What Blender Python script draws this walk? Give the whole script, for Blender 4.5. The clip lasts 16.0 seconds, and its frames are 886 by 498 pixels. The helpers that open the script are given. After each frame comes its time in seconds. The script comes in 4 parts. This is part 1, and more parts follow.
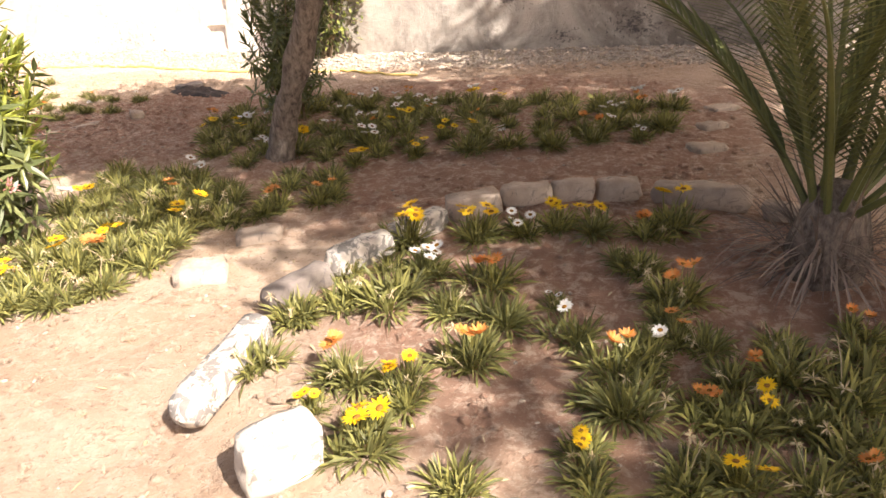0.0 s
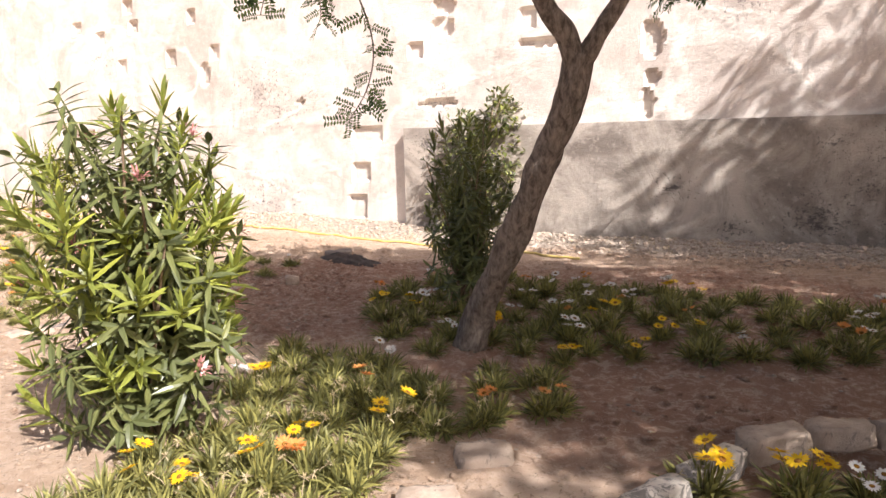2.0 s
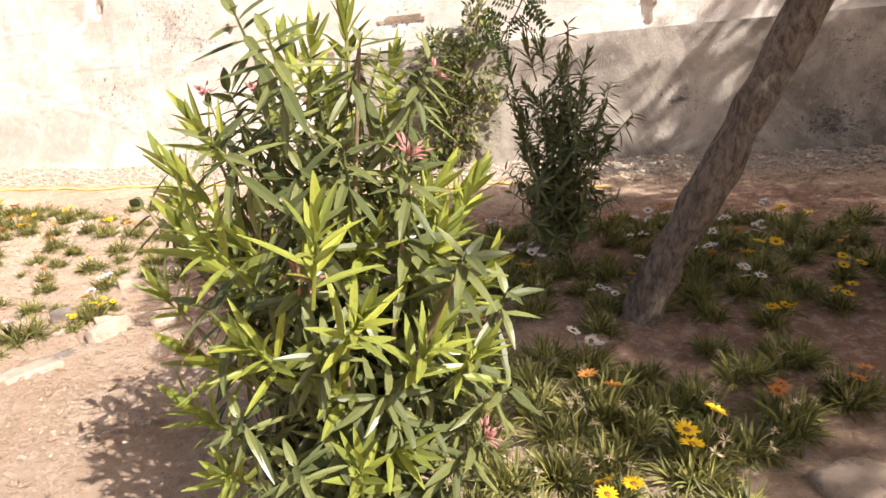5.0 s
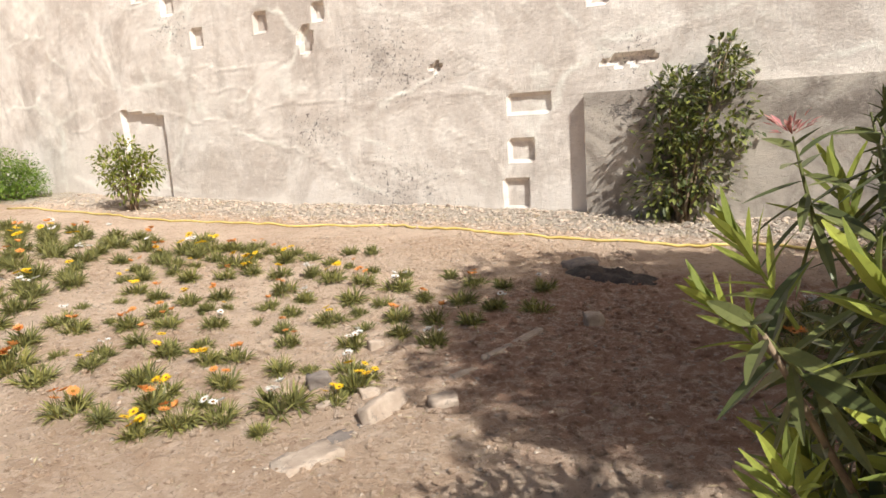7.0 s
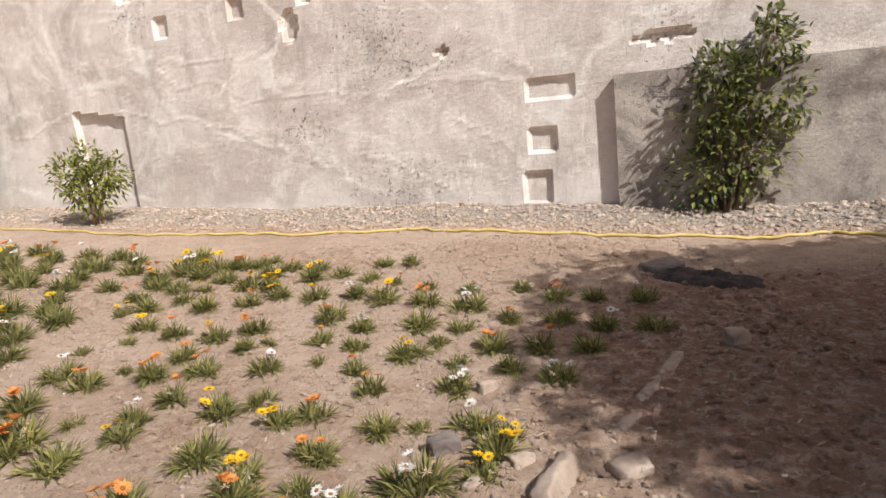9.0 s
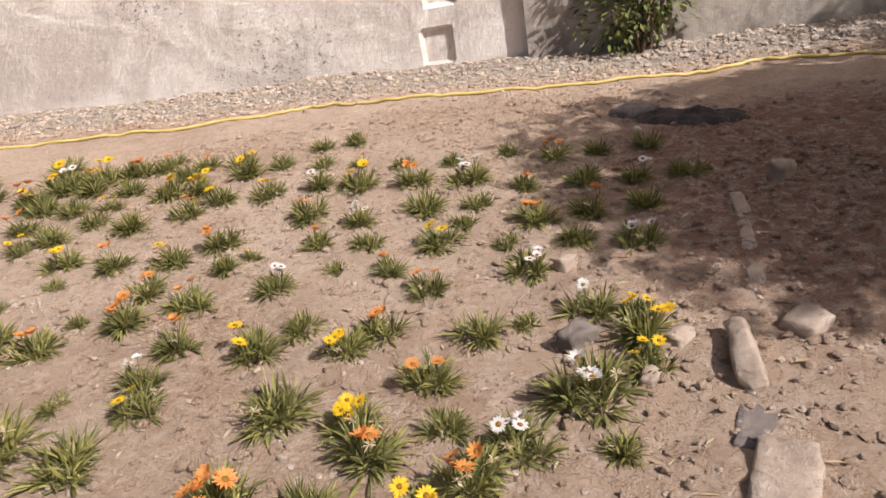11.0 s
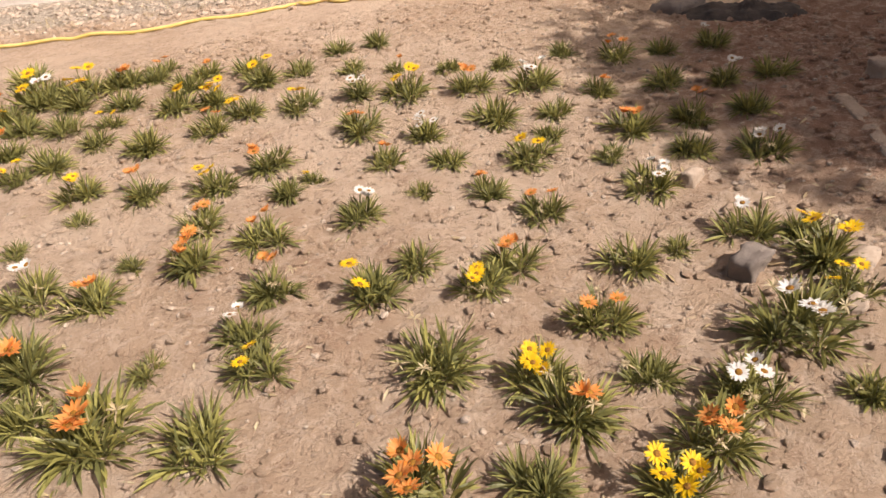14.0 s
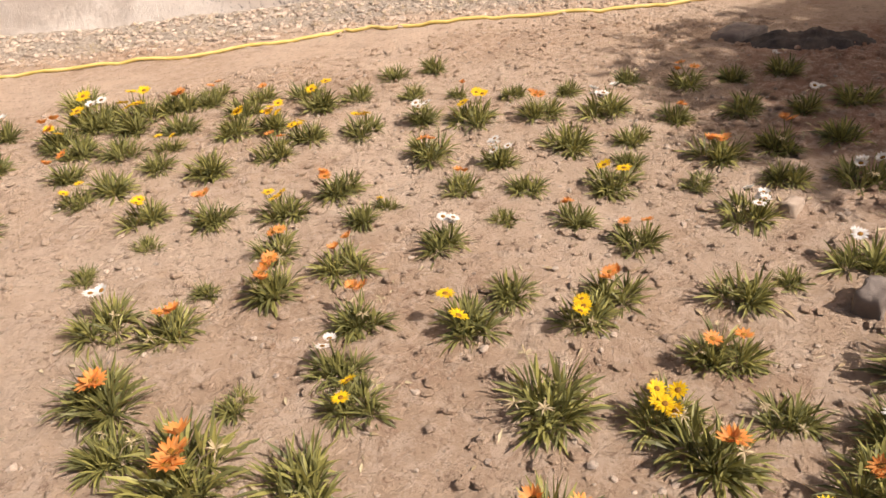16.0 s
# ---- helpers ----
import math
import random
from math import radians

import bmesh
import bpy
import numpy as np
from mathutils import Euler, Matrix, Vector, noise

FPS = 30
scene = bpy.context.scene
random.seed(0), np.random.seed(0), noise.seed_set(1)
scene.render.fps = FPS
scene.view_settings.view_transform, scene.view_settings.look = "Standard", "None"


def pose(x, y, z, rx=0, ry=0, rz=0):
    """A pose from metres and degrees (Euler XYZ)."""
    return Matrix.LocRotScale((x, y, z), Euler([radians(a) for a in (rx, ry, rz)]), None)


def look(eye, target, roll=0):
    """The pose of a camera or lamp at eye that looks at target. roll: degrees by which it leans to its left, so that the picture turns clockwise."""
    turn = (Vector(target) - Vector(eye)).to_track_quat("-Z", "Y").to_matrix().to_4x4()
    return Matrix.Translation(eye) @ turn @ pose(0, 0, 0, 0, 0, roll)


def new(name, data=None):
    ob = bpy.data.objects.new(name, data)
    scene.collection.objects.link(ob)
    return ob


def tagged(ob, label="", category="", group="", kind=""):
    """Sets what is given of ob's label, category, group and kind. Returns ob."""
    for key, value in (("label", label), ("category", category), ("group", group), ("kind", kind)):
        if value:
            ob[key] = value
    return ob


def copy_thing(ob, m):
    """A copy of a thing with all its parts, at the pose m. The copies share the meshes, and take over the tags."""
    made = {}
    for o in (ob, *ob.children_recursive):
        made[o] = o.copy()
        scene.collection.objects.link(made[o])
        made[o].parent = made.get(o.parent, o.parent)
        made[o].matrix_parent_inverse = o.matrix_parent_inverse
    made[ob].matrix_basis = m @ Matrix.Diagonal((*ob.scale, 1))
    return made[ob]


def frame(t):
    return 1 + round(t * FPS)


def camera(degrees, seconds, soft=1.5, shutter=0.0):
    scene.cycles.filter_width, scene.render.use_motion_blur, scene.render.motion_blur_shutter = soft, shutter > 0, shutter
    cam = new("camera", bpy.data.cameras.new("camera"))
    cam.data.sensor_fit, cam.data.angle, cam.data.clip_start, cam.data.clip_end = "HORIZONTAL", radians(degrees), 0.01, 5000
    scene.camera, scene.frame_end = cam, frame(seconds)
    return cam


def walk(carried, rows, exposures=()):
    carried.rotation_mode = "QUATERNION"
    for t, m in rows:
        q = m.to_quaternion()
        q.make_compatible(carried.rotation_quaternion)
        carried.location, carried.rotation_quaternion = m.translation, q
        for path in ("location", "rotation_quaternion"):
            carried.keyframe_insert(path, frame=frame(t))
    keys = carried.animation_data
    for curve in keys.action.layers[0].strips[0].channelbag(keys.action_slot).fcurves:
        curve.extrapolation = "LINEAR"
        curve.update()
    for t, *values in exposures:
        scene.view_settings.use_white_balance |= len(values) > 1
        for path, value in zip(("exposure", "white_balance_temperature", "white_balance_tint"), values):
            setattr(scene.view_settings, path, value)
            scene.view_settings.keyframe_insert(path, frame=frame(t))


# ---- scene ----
cam = camera(64.5, 16.0, soft=1.5)
ROWS = [
    (0, (-0.033, 0.01, 1.523), (-0.019, 1.856, 0.754), -4.3),
    (0.5, (-0.157, 0.226, 1.51), (-0.125, 2.13, 0.899), -0.6),
    (1, (-0.418, 0.399, 1.502), (-0.332, 2.36, 1.119), 0.0),
    (1.5, (-0.708, 0.58, 1.475), (-0.744, 2.559, 1.187), 0.0),
    (2, (-0.962, 0.827, 1.504), (-1.148, 2.797, 1.211), -1.0),
    (2.5, (-1.279, 1.005, 1.492), (-1.372, 2.979, 1.184), -1.4),
    (3, (-1.563, 1.184, 1.484), (-1.58, 3.149, 1.114), -3.4),
    (3.2, (-1.678, 1.284, 1.47), (-1.754, 3.244, 1.077), -4.3),
    (5.3, (-2.75, 2.054, 1.623), (-2.573, 3.977, 1.102), -5.0),
    (5.5, (-2.841, 2.139, 1.628), (-2.742, 4.075, 1.136), -3.3),
    (6, (-3.148, 2.359, 1.644), (-3.147, 4.315, 1.225), -1.5),
    (6.5, (-3.412, 2.585, 1.632), (-3.427, 4.537, 1.194), -2.3),
    (7, (-3.699, 2.882, 1.642), (-3.886, 4.837, 1.264), -3.8),
    (7.5, (-4.01, 3.136, 1.625), (-4.11, 5.099, 1.259), -2.3),
    (8, (-4.289, 3.319, 1.654), (-4.347, 5.282, 1.276), -3.8),
    (8.5, (-4.52, 3.597, 1.669), (-4.661, 5.556, 1.288), -6.9),
    (8.7, (-4.599, 3.671, 1.667), (-4.703, 5.63, 1.282), -6.4),
    (10.8, (-5.684, 4.527, 1.578), (-5.296, 6.333, 0.812), -9.4),
    (11, (-5.799, 4.589, 1.591), (-5.383, 6.376, 0.794), -9.6),
    (11.5, (-5.987, 4.773, 1.58), (-5.583, 6.527, 0.707), -9.4),
    (12, (-6.121, 4.973, 1.577), (-5.76, 6.712, 0.658), -9.0),
    (12.5, (-6.28, 5.09, 1.59), (-5.816, 6.791, 0.644), -9.7),
    (13, (-6.427, 5.159, 1.587), (-5.849, 6.772, 0.554), -9.2),
    (13.5, (-6.459, 5.204, 1.594), (-5.927, 6.827, 0.555), -8.9),
    (14, (-6.437, 5.219, 1.59), (-5.892, 6.826, 0.531), -8.9),
    (14.5, (-6.431, 5.221, 1.59), (-5.896, 6.828, 0.527), -9.0),
    (15, (-6.44, 5.225, 1.59), (-5.888, 6.827, 0.527), -8.8),
    (15.5, (-6.511, 5.254, 1.586), (-5.935, 6.894, 0.597), -8.6),
    (16, (-6.676, 5.44, 1.56), (-6.133, 7.095, 0.577), -8.5),
]
EXPOSURES = [(0.0, 1.58, 6300, 15), (0.8, 1.25, 6200, 16), (1.5, 1.1, 6000, 16), (3.2, 1.0, 5900, 16), (5.5, 1.1, 6200, 13), (6.5, 0.5, 6000, 9), (7.0, 0.45, 5900, 8), (8.5, 0.16, 5800, 12), (11.0, 0.27, 5900, 16), (12.5, 0.4, 6300, 16), (14.5, 0.45, 6500, 17), (16.0, 0.45, 6500, 17)]
walk(cam, [(t, look(eye, aim, roll)) for t, eye, aim, roll in ROWS], EXPOSURES)

# ---- daylight ----
SUN_X, SUN_Y, SUN_UP = 0.62, -0.78, 43.0
world = bpy.data.worlds.new("daylight")
scene.world = world
world.use_nodes = True
sky = world.node_tree.nodes.new("ShaderNodeTexSky")
sky.sky_type, sky.sun_disc = "NISHITA", False
sky.dust_density, sky.ozone_density = 6.0, 0.2
sky.sun_elevation, sky.sun_rotation = radians(SUN_UP), math.atan2(SUN_X, SUN_Y)
world.node_tree.links.new(sky.outputs[0], world.node_tree.nodes["Background"].inputs[0])
world.node_tree.nodes["Background"].inputs[1].default_value = 0.062
sun = new("sun", bpy.data.lights.new("sun", "SUN"))
sun.data.energy, sun.data.angle, sun.data.color = 5.0, radians(0.5), (1.0, 0.93, 0.82)
flat = math.cos(radians(SUN_UP)) / math.hypot(SUN_X, SUN_Y)
sun.matrix_world = look((20 * SUN_X * flat, 20 * SUN_Y * flat, 20 * math.sin(radians(SUN_UP))), (0, 0, 0))


# ---- materials ----
class Nodes:
    """A small builder of node materials."""

    def __init__(self, name):
        self.material = bpy.data.materials.new(name)
        self.material.use_nodes = True
        self.tree = self.material.node_tree
        self.shader = self.tree.nodes["Principled BSDF"]
        self.place = self.tree.nodes.new("ShaderNodeTexCoord").outputs["Object"]

    def put(self, socket, value):
        if isinstance(value, bpy.types.NodeSocket):
            self.tree.links.new(value, socket)
        else:
            socket.default_value = value

    def noise(self, scale, detail=5.0, rough=0.6, warp=0.0, stretch=None):
        n = self.tree.nodes.new("ShaderNodeTexNoise")
        n.inputs["Scale"].default_value, n.inputs["Detail"].default_value = scale, detail
        n.inputs["Roughness"].default_value, n.inputs["Distortion"].default_value = rough, warp
        source = self.place
        if stretch:
            m = self.tree.nodes.new("ShaderNodeMapping")
            m.inputs["Scale"].default_value = stretch
            self.put(m.inputs[0], self.place)
            source = m.outputs[0]
        self.put(n.inputs["Vector"], source)
        return n.outputs["Fac"]

    def step(self, value, low, high, a=0.0, b=1.0):
        n = self.tree.nodes.new("ShaderNodeMapRange")
        n.interpolation_type = "SMOOTHSTEP"
        for i, v in enumerate((value, low, high, a, b)):
            self.put(n.inputs[i], v)
        return n.outputs[0]

    def maths(self, how, a, b=0.0):
        n = self.tree.nodes.new("ShaderNodeMath")
        n.operation = how
        self.put(n.inputs[0], a)
        self.put(n.inputs[1], b)
        return n.outputs[0]

    def mix(self, fac, a, b):
        n = self.tree.nodes.new("ShaderNodeMix")
        n.data_type = "RGBA"
        self.put(n.inputs[0], fac)
        self.put(n.inputs[6], a if isinstance(a, bpy.types.NodeSocket) else (*a, 1))
        self.put(n.inputs[7], b if isinstance(b, bpy.types.NodeSocket) else (*b, 1))
        return n.outputs[2]

    def near(self, centre, reach, squash=1.0):
        """1 at the centre, falling to 0 at the reach."""
        source = self.place
        if squash != 1.0:
            m = self.tree.nodes.new("ShaderNodeMapping")
            m.inputs["Scale"].default_value = (1, 1, squash)
            self.put(m.inputs[0], self.place)
            source = m.outputs[0]
        n = self.tree.nodes.new("ShaderNodeVectorMath")
        n.operation = "DISTANCE"
        self.put(n.inputs[0], source)
        n.inputs[1].default_value = (centre[0], centre[1], centre[2] * squash)
        return self.step(n.outputs["Value"], 0.0, reach, 1.0, 0.0)

    def along(self, way, shift):
        """Metres along a direction, from a shifted origin."""
        n = self.tree.nodes.new("ShaderNodeVectorMath")
        n.operation = "DOT_PRODUCT"
        self.put(n.inputs[0], self.place)
        n.inputs[1].default_value = way
        return self.maths("ADD", n.outputs["Value"], shift)

    def veins(self, scale, stretch, wander):
        """0 on the lines of a wandering net, growing away from them."""
        m = self.tree.nodes.new("ShaderNodeMapping")
        m.inputs["Scale"].default_value = stretch
        self.put(m.inputs[0], self.place)
        w = self.tree.nodes.new("ShaderNodeTexNoise")
        w.inputs["Scale"].default_value, w.inputs["Detail"].default_value = 0.9, 5.0
        self.put(w.inputs["Vector"], self.place)
        a = self.tree.nodes.new("ShaderNodeVectorMath")
        a.operation = "MULTIPLY_ADD"
        self.put(a.inputs[0], w.outputs["Color"])
        a.inputs[1].default_value = (wander, wander, wander)
        self.put(a.inputs[2], m.outputs[0])
        v = self.tree.nodes.new("ShaderNodeTexVoronoi")
        v.feature = "DISTANCE_TO_EDGE"
        v.inputs["Scale"].default_value = scale
        self.put(v.inputs["Vector"], a.outputs[0])
        return v.outputs["Distance"]

    def chance(self):
        return self.tree.nodes.new("ShaderNodeObjectInfo").outputs["Random"]

    def island(self):
        return self.tree.nodes.new("ShaderNodeNewGeometry").outputs["Random Per Island"]

    def bump(self, height, strength, distance):
        n = self.tree.nodes.new("ShaderNodeBump")
        n.inputs["Strength"].default_value, n.inputs["Distance"].default_value = strength, distance
        self.put(n.inputs["Height"], height)
        self.put(self.shader.inputs["Normal"], n.outputs[0])

    def done(self, colour, rough=0.9, thin=0.0):
        self.put(self.shader.inputs["Base Color"], colour if isinstance(colour, bpy.types.NodeSocket) else (*colour, 1))
        self.put(self.shader.inputs["Roughness"], rough)
        self.shader.inputs["Specular IOR Level"].default_value = 0.35
        if thin:
            t = self.tree.nodes.new("ShaderNodeBsdfTranslucent")
            self.put(t.inputs[0], colour if isinstance(colour, bpy.types.NodeSocket) else (*colour, 1))
            m = self.tree.nodes.new("ShaderNodeMixShader")
            m.inputs[0].default_value = thin
            self.tree.links.new(self.shader.outputs[0], m.inputs[1])
            self.tree.links.new(t.outputs[0], m.inputs[2])
            self.tree.links.new(m.outputs[0], self.tree.nodes["Material Output"].inputs[0])
        return self.material


def soil_material():
    n = Nodes("dry_soil")
    base = n.mix(n.step(n.noise(0.55, 4, 0.6, 0.6), 0.35, 0.65), (0.55, 0.38, 0.255), (0.70, 0.525, 0.38))
    base = n.mix(n.step(n.noise(4.0, 6, 0.7), 0.48, 0.70, 0, 0.55), base, (0.43, 0.27, 0.175))
    # Reddish dug bed soil, widened to paint tree shade into the ground colour.
    dug_and_shade = n.maths("MAXIMUM", n.near((0.8, 2.9, 0.1), 2.4), n.near((0.4, 6.2, 0.1), 4.2))
    dug_and_shade = n.maths("MAXIMUM", dug_and_shade, n.near((-2.5, 7.3, 0.1), 2.9))
    dug_and_shade = n.step(n.maths("ADD", dug_and_shade, n.maths("MULTIPLY", n.noise(2.5, 5, 0.7), 0.5)), 0.42, 0.80, 0, 0.8)
    base = n.mix(dug_and_shade, base, (0.33, 0.165, 0.105))
    base = n.mix(n.step(n.noise(13.0, 6, 0.75, 0.5), 0.47, 0.60, 0, 0.5), base, (0.76, 0.60, 0.46))
    base = n.mix(n.step(n.noise(30.0, 5, 0.75, 0.5), 0.55, 0.64, 0, 0.65), base, (0.30, 0.18, 0.115))
    base = n.mix(n.step(n.noise(95.0, 3, 0.7), 0.58, 0.72, 0, 0.5), base, (0.78, 0.66, 0.53))
    strip = n.maths("ADD", n.along((-0.3792, -0.9253, 0.0), 10.420), n.maths("MULTIPLY", n.noise(3.0, 5, 0.7), 0.9))
    gravel = n.mix(n.step(n.noise(22.0, 6, 0.8), 0.40, 0.62), (0.36, 0.30, 0.24), (0.66, 0.58, 0.48))
    base = n.mix(n.step(strip, 1.35, 1.85, 0.85, 0.0), base, gravel)
    n.bump(n.maths("ADD", n.noise(20.0, 9, 0.8, 0.4), n.maths("MULTIPLY", n.noise(60.0, 5, 0.8), 0.7)), 0.9, 0.06)
    return n.done(base, 0.97)


def stone_material(name, light, dark, lichen=0.5, cover=0.56):
    n = Nodes(name)
    c = n.mix(n.step(n.noise(6.0, 6, 0.65), 0.3, 0.7), dark, light)
    c = n.mix(n.step(n.noise(15.0, 5, 0.7, 1.0), cover, cover + 0.07, 0, lichen), c, (0.11, 0.10, 0.10))
    c = n.mix(n.maths("MULTIPLY", n.chance(), 0.35), c, dark)
    n.bump(n.noise(45.0, 8, 0.75), 0.7, 0.02)
    return n.done(c, 0.92)


def wall_material(name, light, dark, patches, spread, vein=0.8):
    n = Nodes(name)
    c = n.mix(n.step(n.noise(0.9, 6, 0.65, 0.8), 0.36, 0.62), dark, light)
    c = n.mix(n.step(n.noise(2.2, 5, 0.7, 0.4, (1.0, 1.0, 0.28)), 0.52, 0.75, 0, 0.55), c, tuple(v * 0.62 for v in dark))
    c = n.mix(n.step(n.noise(9.0, 6, 0.7), 0.52, 0.72, 0, 0.5), c, tuple(min(v * 1.16, 0.85) for v in light))
    c = n.mix(n.step(n.noise(28.0, 5, 0.7), 0.58, 0.7, 0, 0.5), c, tuple(v * 0.55 for v in dark))
    streak = n.step(n.veins(0.50, (1.0, 1.0, 1.7), 1.5), 0.0, 0.055, 1.0, 0.0)
    streak = n.maths("MULTIPLY", streak, n.step(n.noise(1.1, 4, 0.6), 0.38, 0.60, 0, 0.8))
    c = n.mix(n.maths("MULTIPLY", streak, vein), c, tuple(min(v * 1.22, 0.86) for v in light))
    field = wide = None
    for centre, reach in patches:
        d, e = n.near(centre, reach, 1.7), n.near(centre, reach * 2.0, 1.3)
        field = d if field is None else n.maths("MAXIMUM", field, d)
        wide = e if wide is None else n.maths("MAXIMUM", wide, e)
    mask = n.step(n.maths("ADD", n.maths("MULTIPLY", field, spread), n.noise(9.0, 7, 0.78, 0.6, (1, 1, 1.8))), 0.78, 0.90, 0, 0.85)
    flecks = n.step(n.maths("ADD", n.maths("MULTIPLY", wide, 0.16), n.noise(17.0, 5, 0.8, 0.5)), 0.70, 0.76, 0, 0.75)
    c = n.mix(n.maths("MAXIMUM", mask, flecks), c, (0.07, 0.062, 0.06))
    n.bump(n.maths("ADD", n.noise(34.0, 8, 0.75), n.maths("MULTIPLY", streak, 0.25)), 0.6, 0.025)
    return n.done(c, 0.95)


def leaf_material(name, young, old, thin=0.3, rough=0.5):
    n = Nodes(name)
    c = n.mix(n.step(n.island(), 0.1, 0.95), old, young)
    c = n.mix(n.step(n.chance(), 0.2, 1.0, 0, 0.4), c, old)
    c = n.mix(n.step(n.noise(60.0, 3), 0.5, 0.75, 0, 0.35), c, tuple(v * 0.6 for v in old))
    return n.done(c, rough, thin)


def petal_material(name, a, b):
    n = Nodes(name)
    return n.done(n.mix(n.island(), a, b), 0.6, 0.3)


def plain_material(name, a, b, scale=14.0, rough=0.8, bump=0.3, stretch=None):
    n = Nodes(name)
    c = n.mix(n.step(n.noise(scale, 6, 0.7, 0.3, stretch), 0.3, 0.7), a, b)
    n.bump(n.noise(scale * 3, 6, 0.7, 0.2, stretch), bump, 0.02)
    return n.done(c, rough)


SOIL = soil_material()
ROCK = stone_material("limestone_rock", (0.57, 0.46, 0.36), (0.37, 0.28, 0.21))
PALE_ROCK = stone_material("whitewashed_stone", (0.78, 0.72, 0.63), (0.55, 0.48, 0.40), 0.9)
WORN_ROCK = stone_material("worn_whitewashed_stone", (0.76, 0.70, 0.62), (0.55, 0.48, 0.40), 0.9, 0.47)
GREY_ROCK = stone_material("grey_stone", (0.31, 0.26, 0.22), (0.17, 0.135, 0.115))
GAZ_LEAF = leaf_material("gazania_leaf", (0.37, 0.34, 0.10), (0.13, 0.13, 0.045), 0.3)
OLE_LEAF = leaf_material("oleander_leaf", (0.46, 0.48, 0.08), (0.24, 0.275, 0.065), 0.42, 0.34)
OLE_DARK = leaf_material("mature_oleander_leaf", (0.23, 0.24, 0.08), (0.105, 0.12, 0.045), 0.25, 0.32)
SHRUB_LEAF = leaf_material("shrub_leaf", (0.26, 0.27, 0.06), (0.075, 0.09, 0.03), 0.3)
YELLOW_LEAF = leaf_material("yellowish_shrub_leaf", (0.36, 0.36, 0.06), (0.15, 0.17, 0.035), 0.3)
CLIPPED_LEAF = leaf_material("clipped_shrub_leaf", (0.27, 0.36, 0.05), (0.12, 0.19, 0.03), 0.3)
TREE_LEAF = leaf_material("tree_leaf", (0.13, 0.19, 0.05), (0.05, 0.09, 0.03), 0.25)
PALM_LEAF = leaf_material("palm_leaflet", (0.21, 0.22, 0.075), (0.09, 0.10, 0.04), 0.2)
DRY_LEAF = leaf_material("dry_leaf", (0.38, 0.30, 0.24), (0.19, 0.14, 0.11), 0.15, 0.8)
STRAW = leaf_material("straw", (0.62, 0.52, 0.33), (0.40, 0.30, 0.17), 0.15, 0.8)
BARK = plain_material("bark", (0.08, 0.06, 0.047), (0.31, 0.25, 0.20), 30.0, 0.95, 0.8, (1, 1, 0.45))
TWIG = plain_material("twig", (0.16, 0.11, 0.07), (0.30, 0.22, 0.14), 20.0)
HOSE = plain_material("yellow_hose", (0.52, 0.38, 0.09), (0.70, 0.54, 0.20), 5.0, 0.5, 0.1)
BLACK = plain_material("black_plastic", (0.022, 0.019, 0.018), (0.085, 0.062, 0.05), 7.0, 0.8, 0.7)
PETALS = {
    "yellow": petal_material("yellow_petal", (0.85, 0.62, 0.01), (0.78, 0.48, 0.01)),
    "orange": petal_material("orange_petal", (0.78, 0.25, 0.035), (0.64, 0.33, 0.11)),
    "white": petal_material("white_petal", (0.84, 0.82, 0.76), (0.74, 0.70, 0.66)),
    "pink": petal_material("pink_petal", (0.55, 0.24, 0.24), (0.36, 0.17, 0.13)),
}
CENTRE = plain_material("flower_centre", (0.35, 0.16, 0.01), (0.08, 0.035, 0.01), 60.0)


# ---- mesh helpers ----
def mesh_of(name, verts, faces, material, smooth=False):
    me = bpy.data.meshes.new(name)
    me.from_pydata(verts, [], faces)
    if smooth:
        me.shade_smooth()
    me.materials.append(material)
    return me


def part(name, me, parent, label=""):
    ob = new(name, me)
    ob.parent = parent
    return tagged(ob, label)


def spot(x, y, lift=0.0):
    return (x, y, ground_height(x, y) + lift)


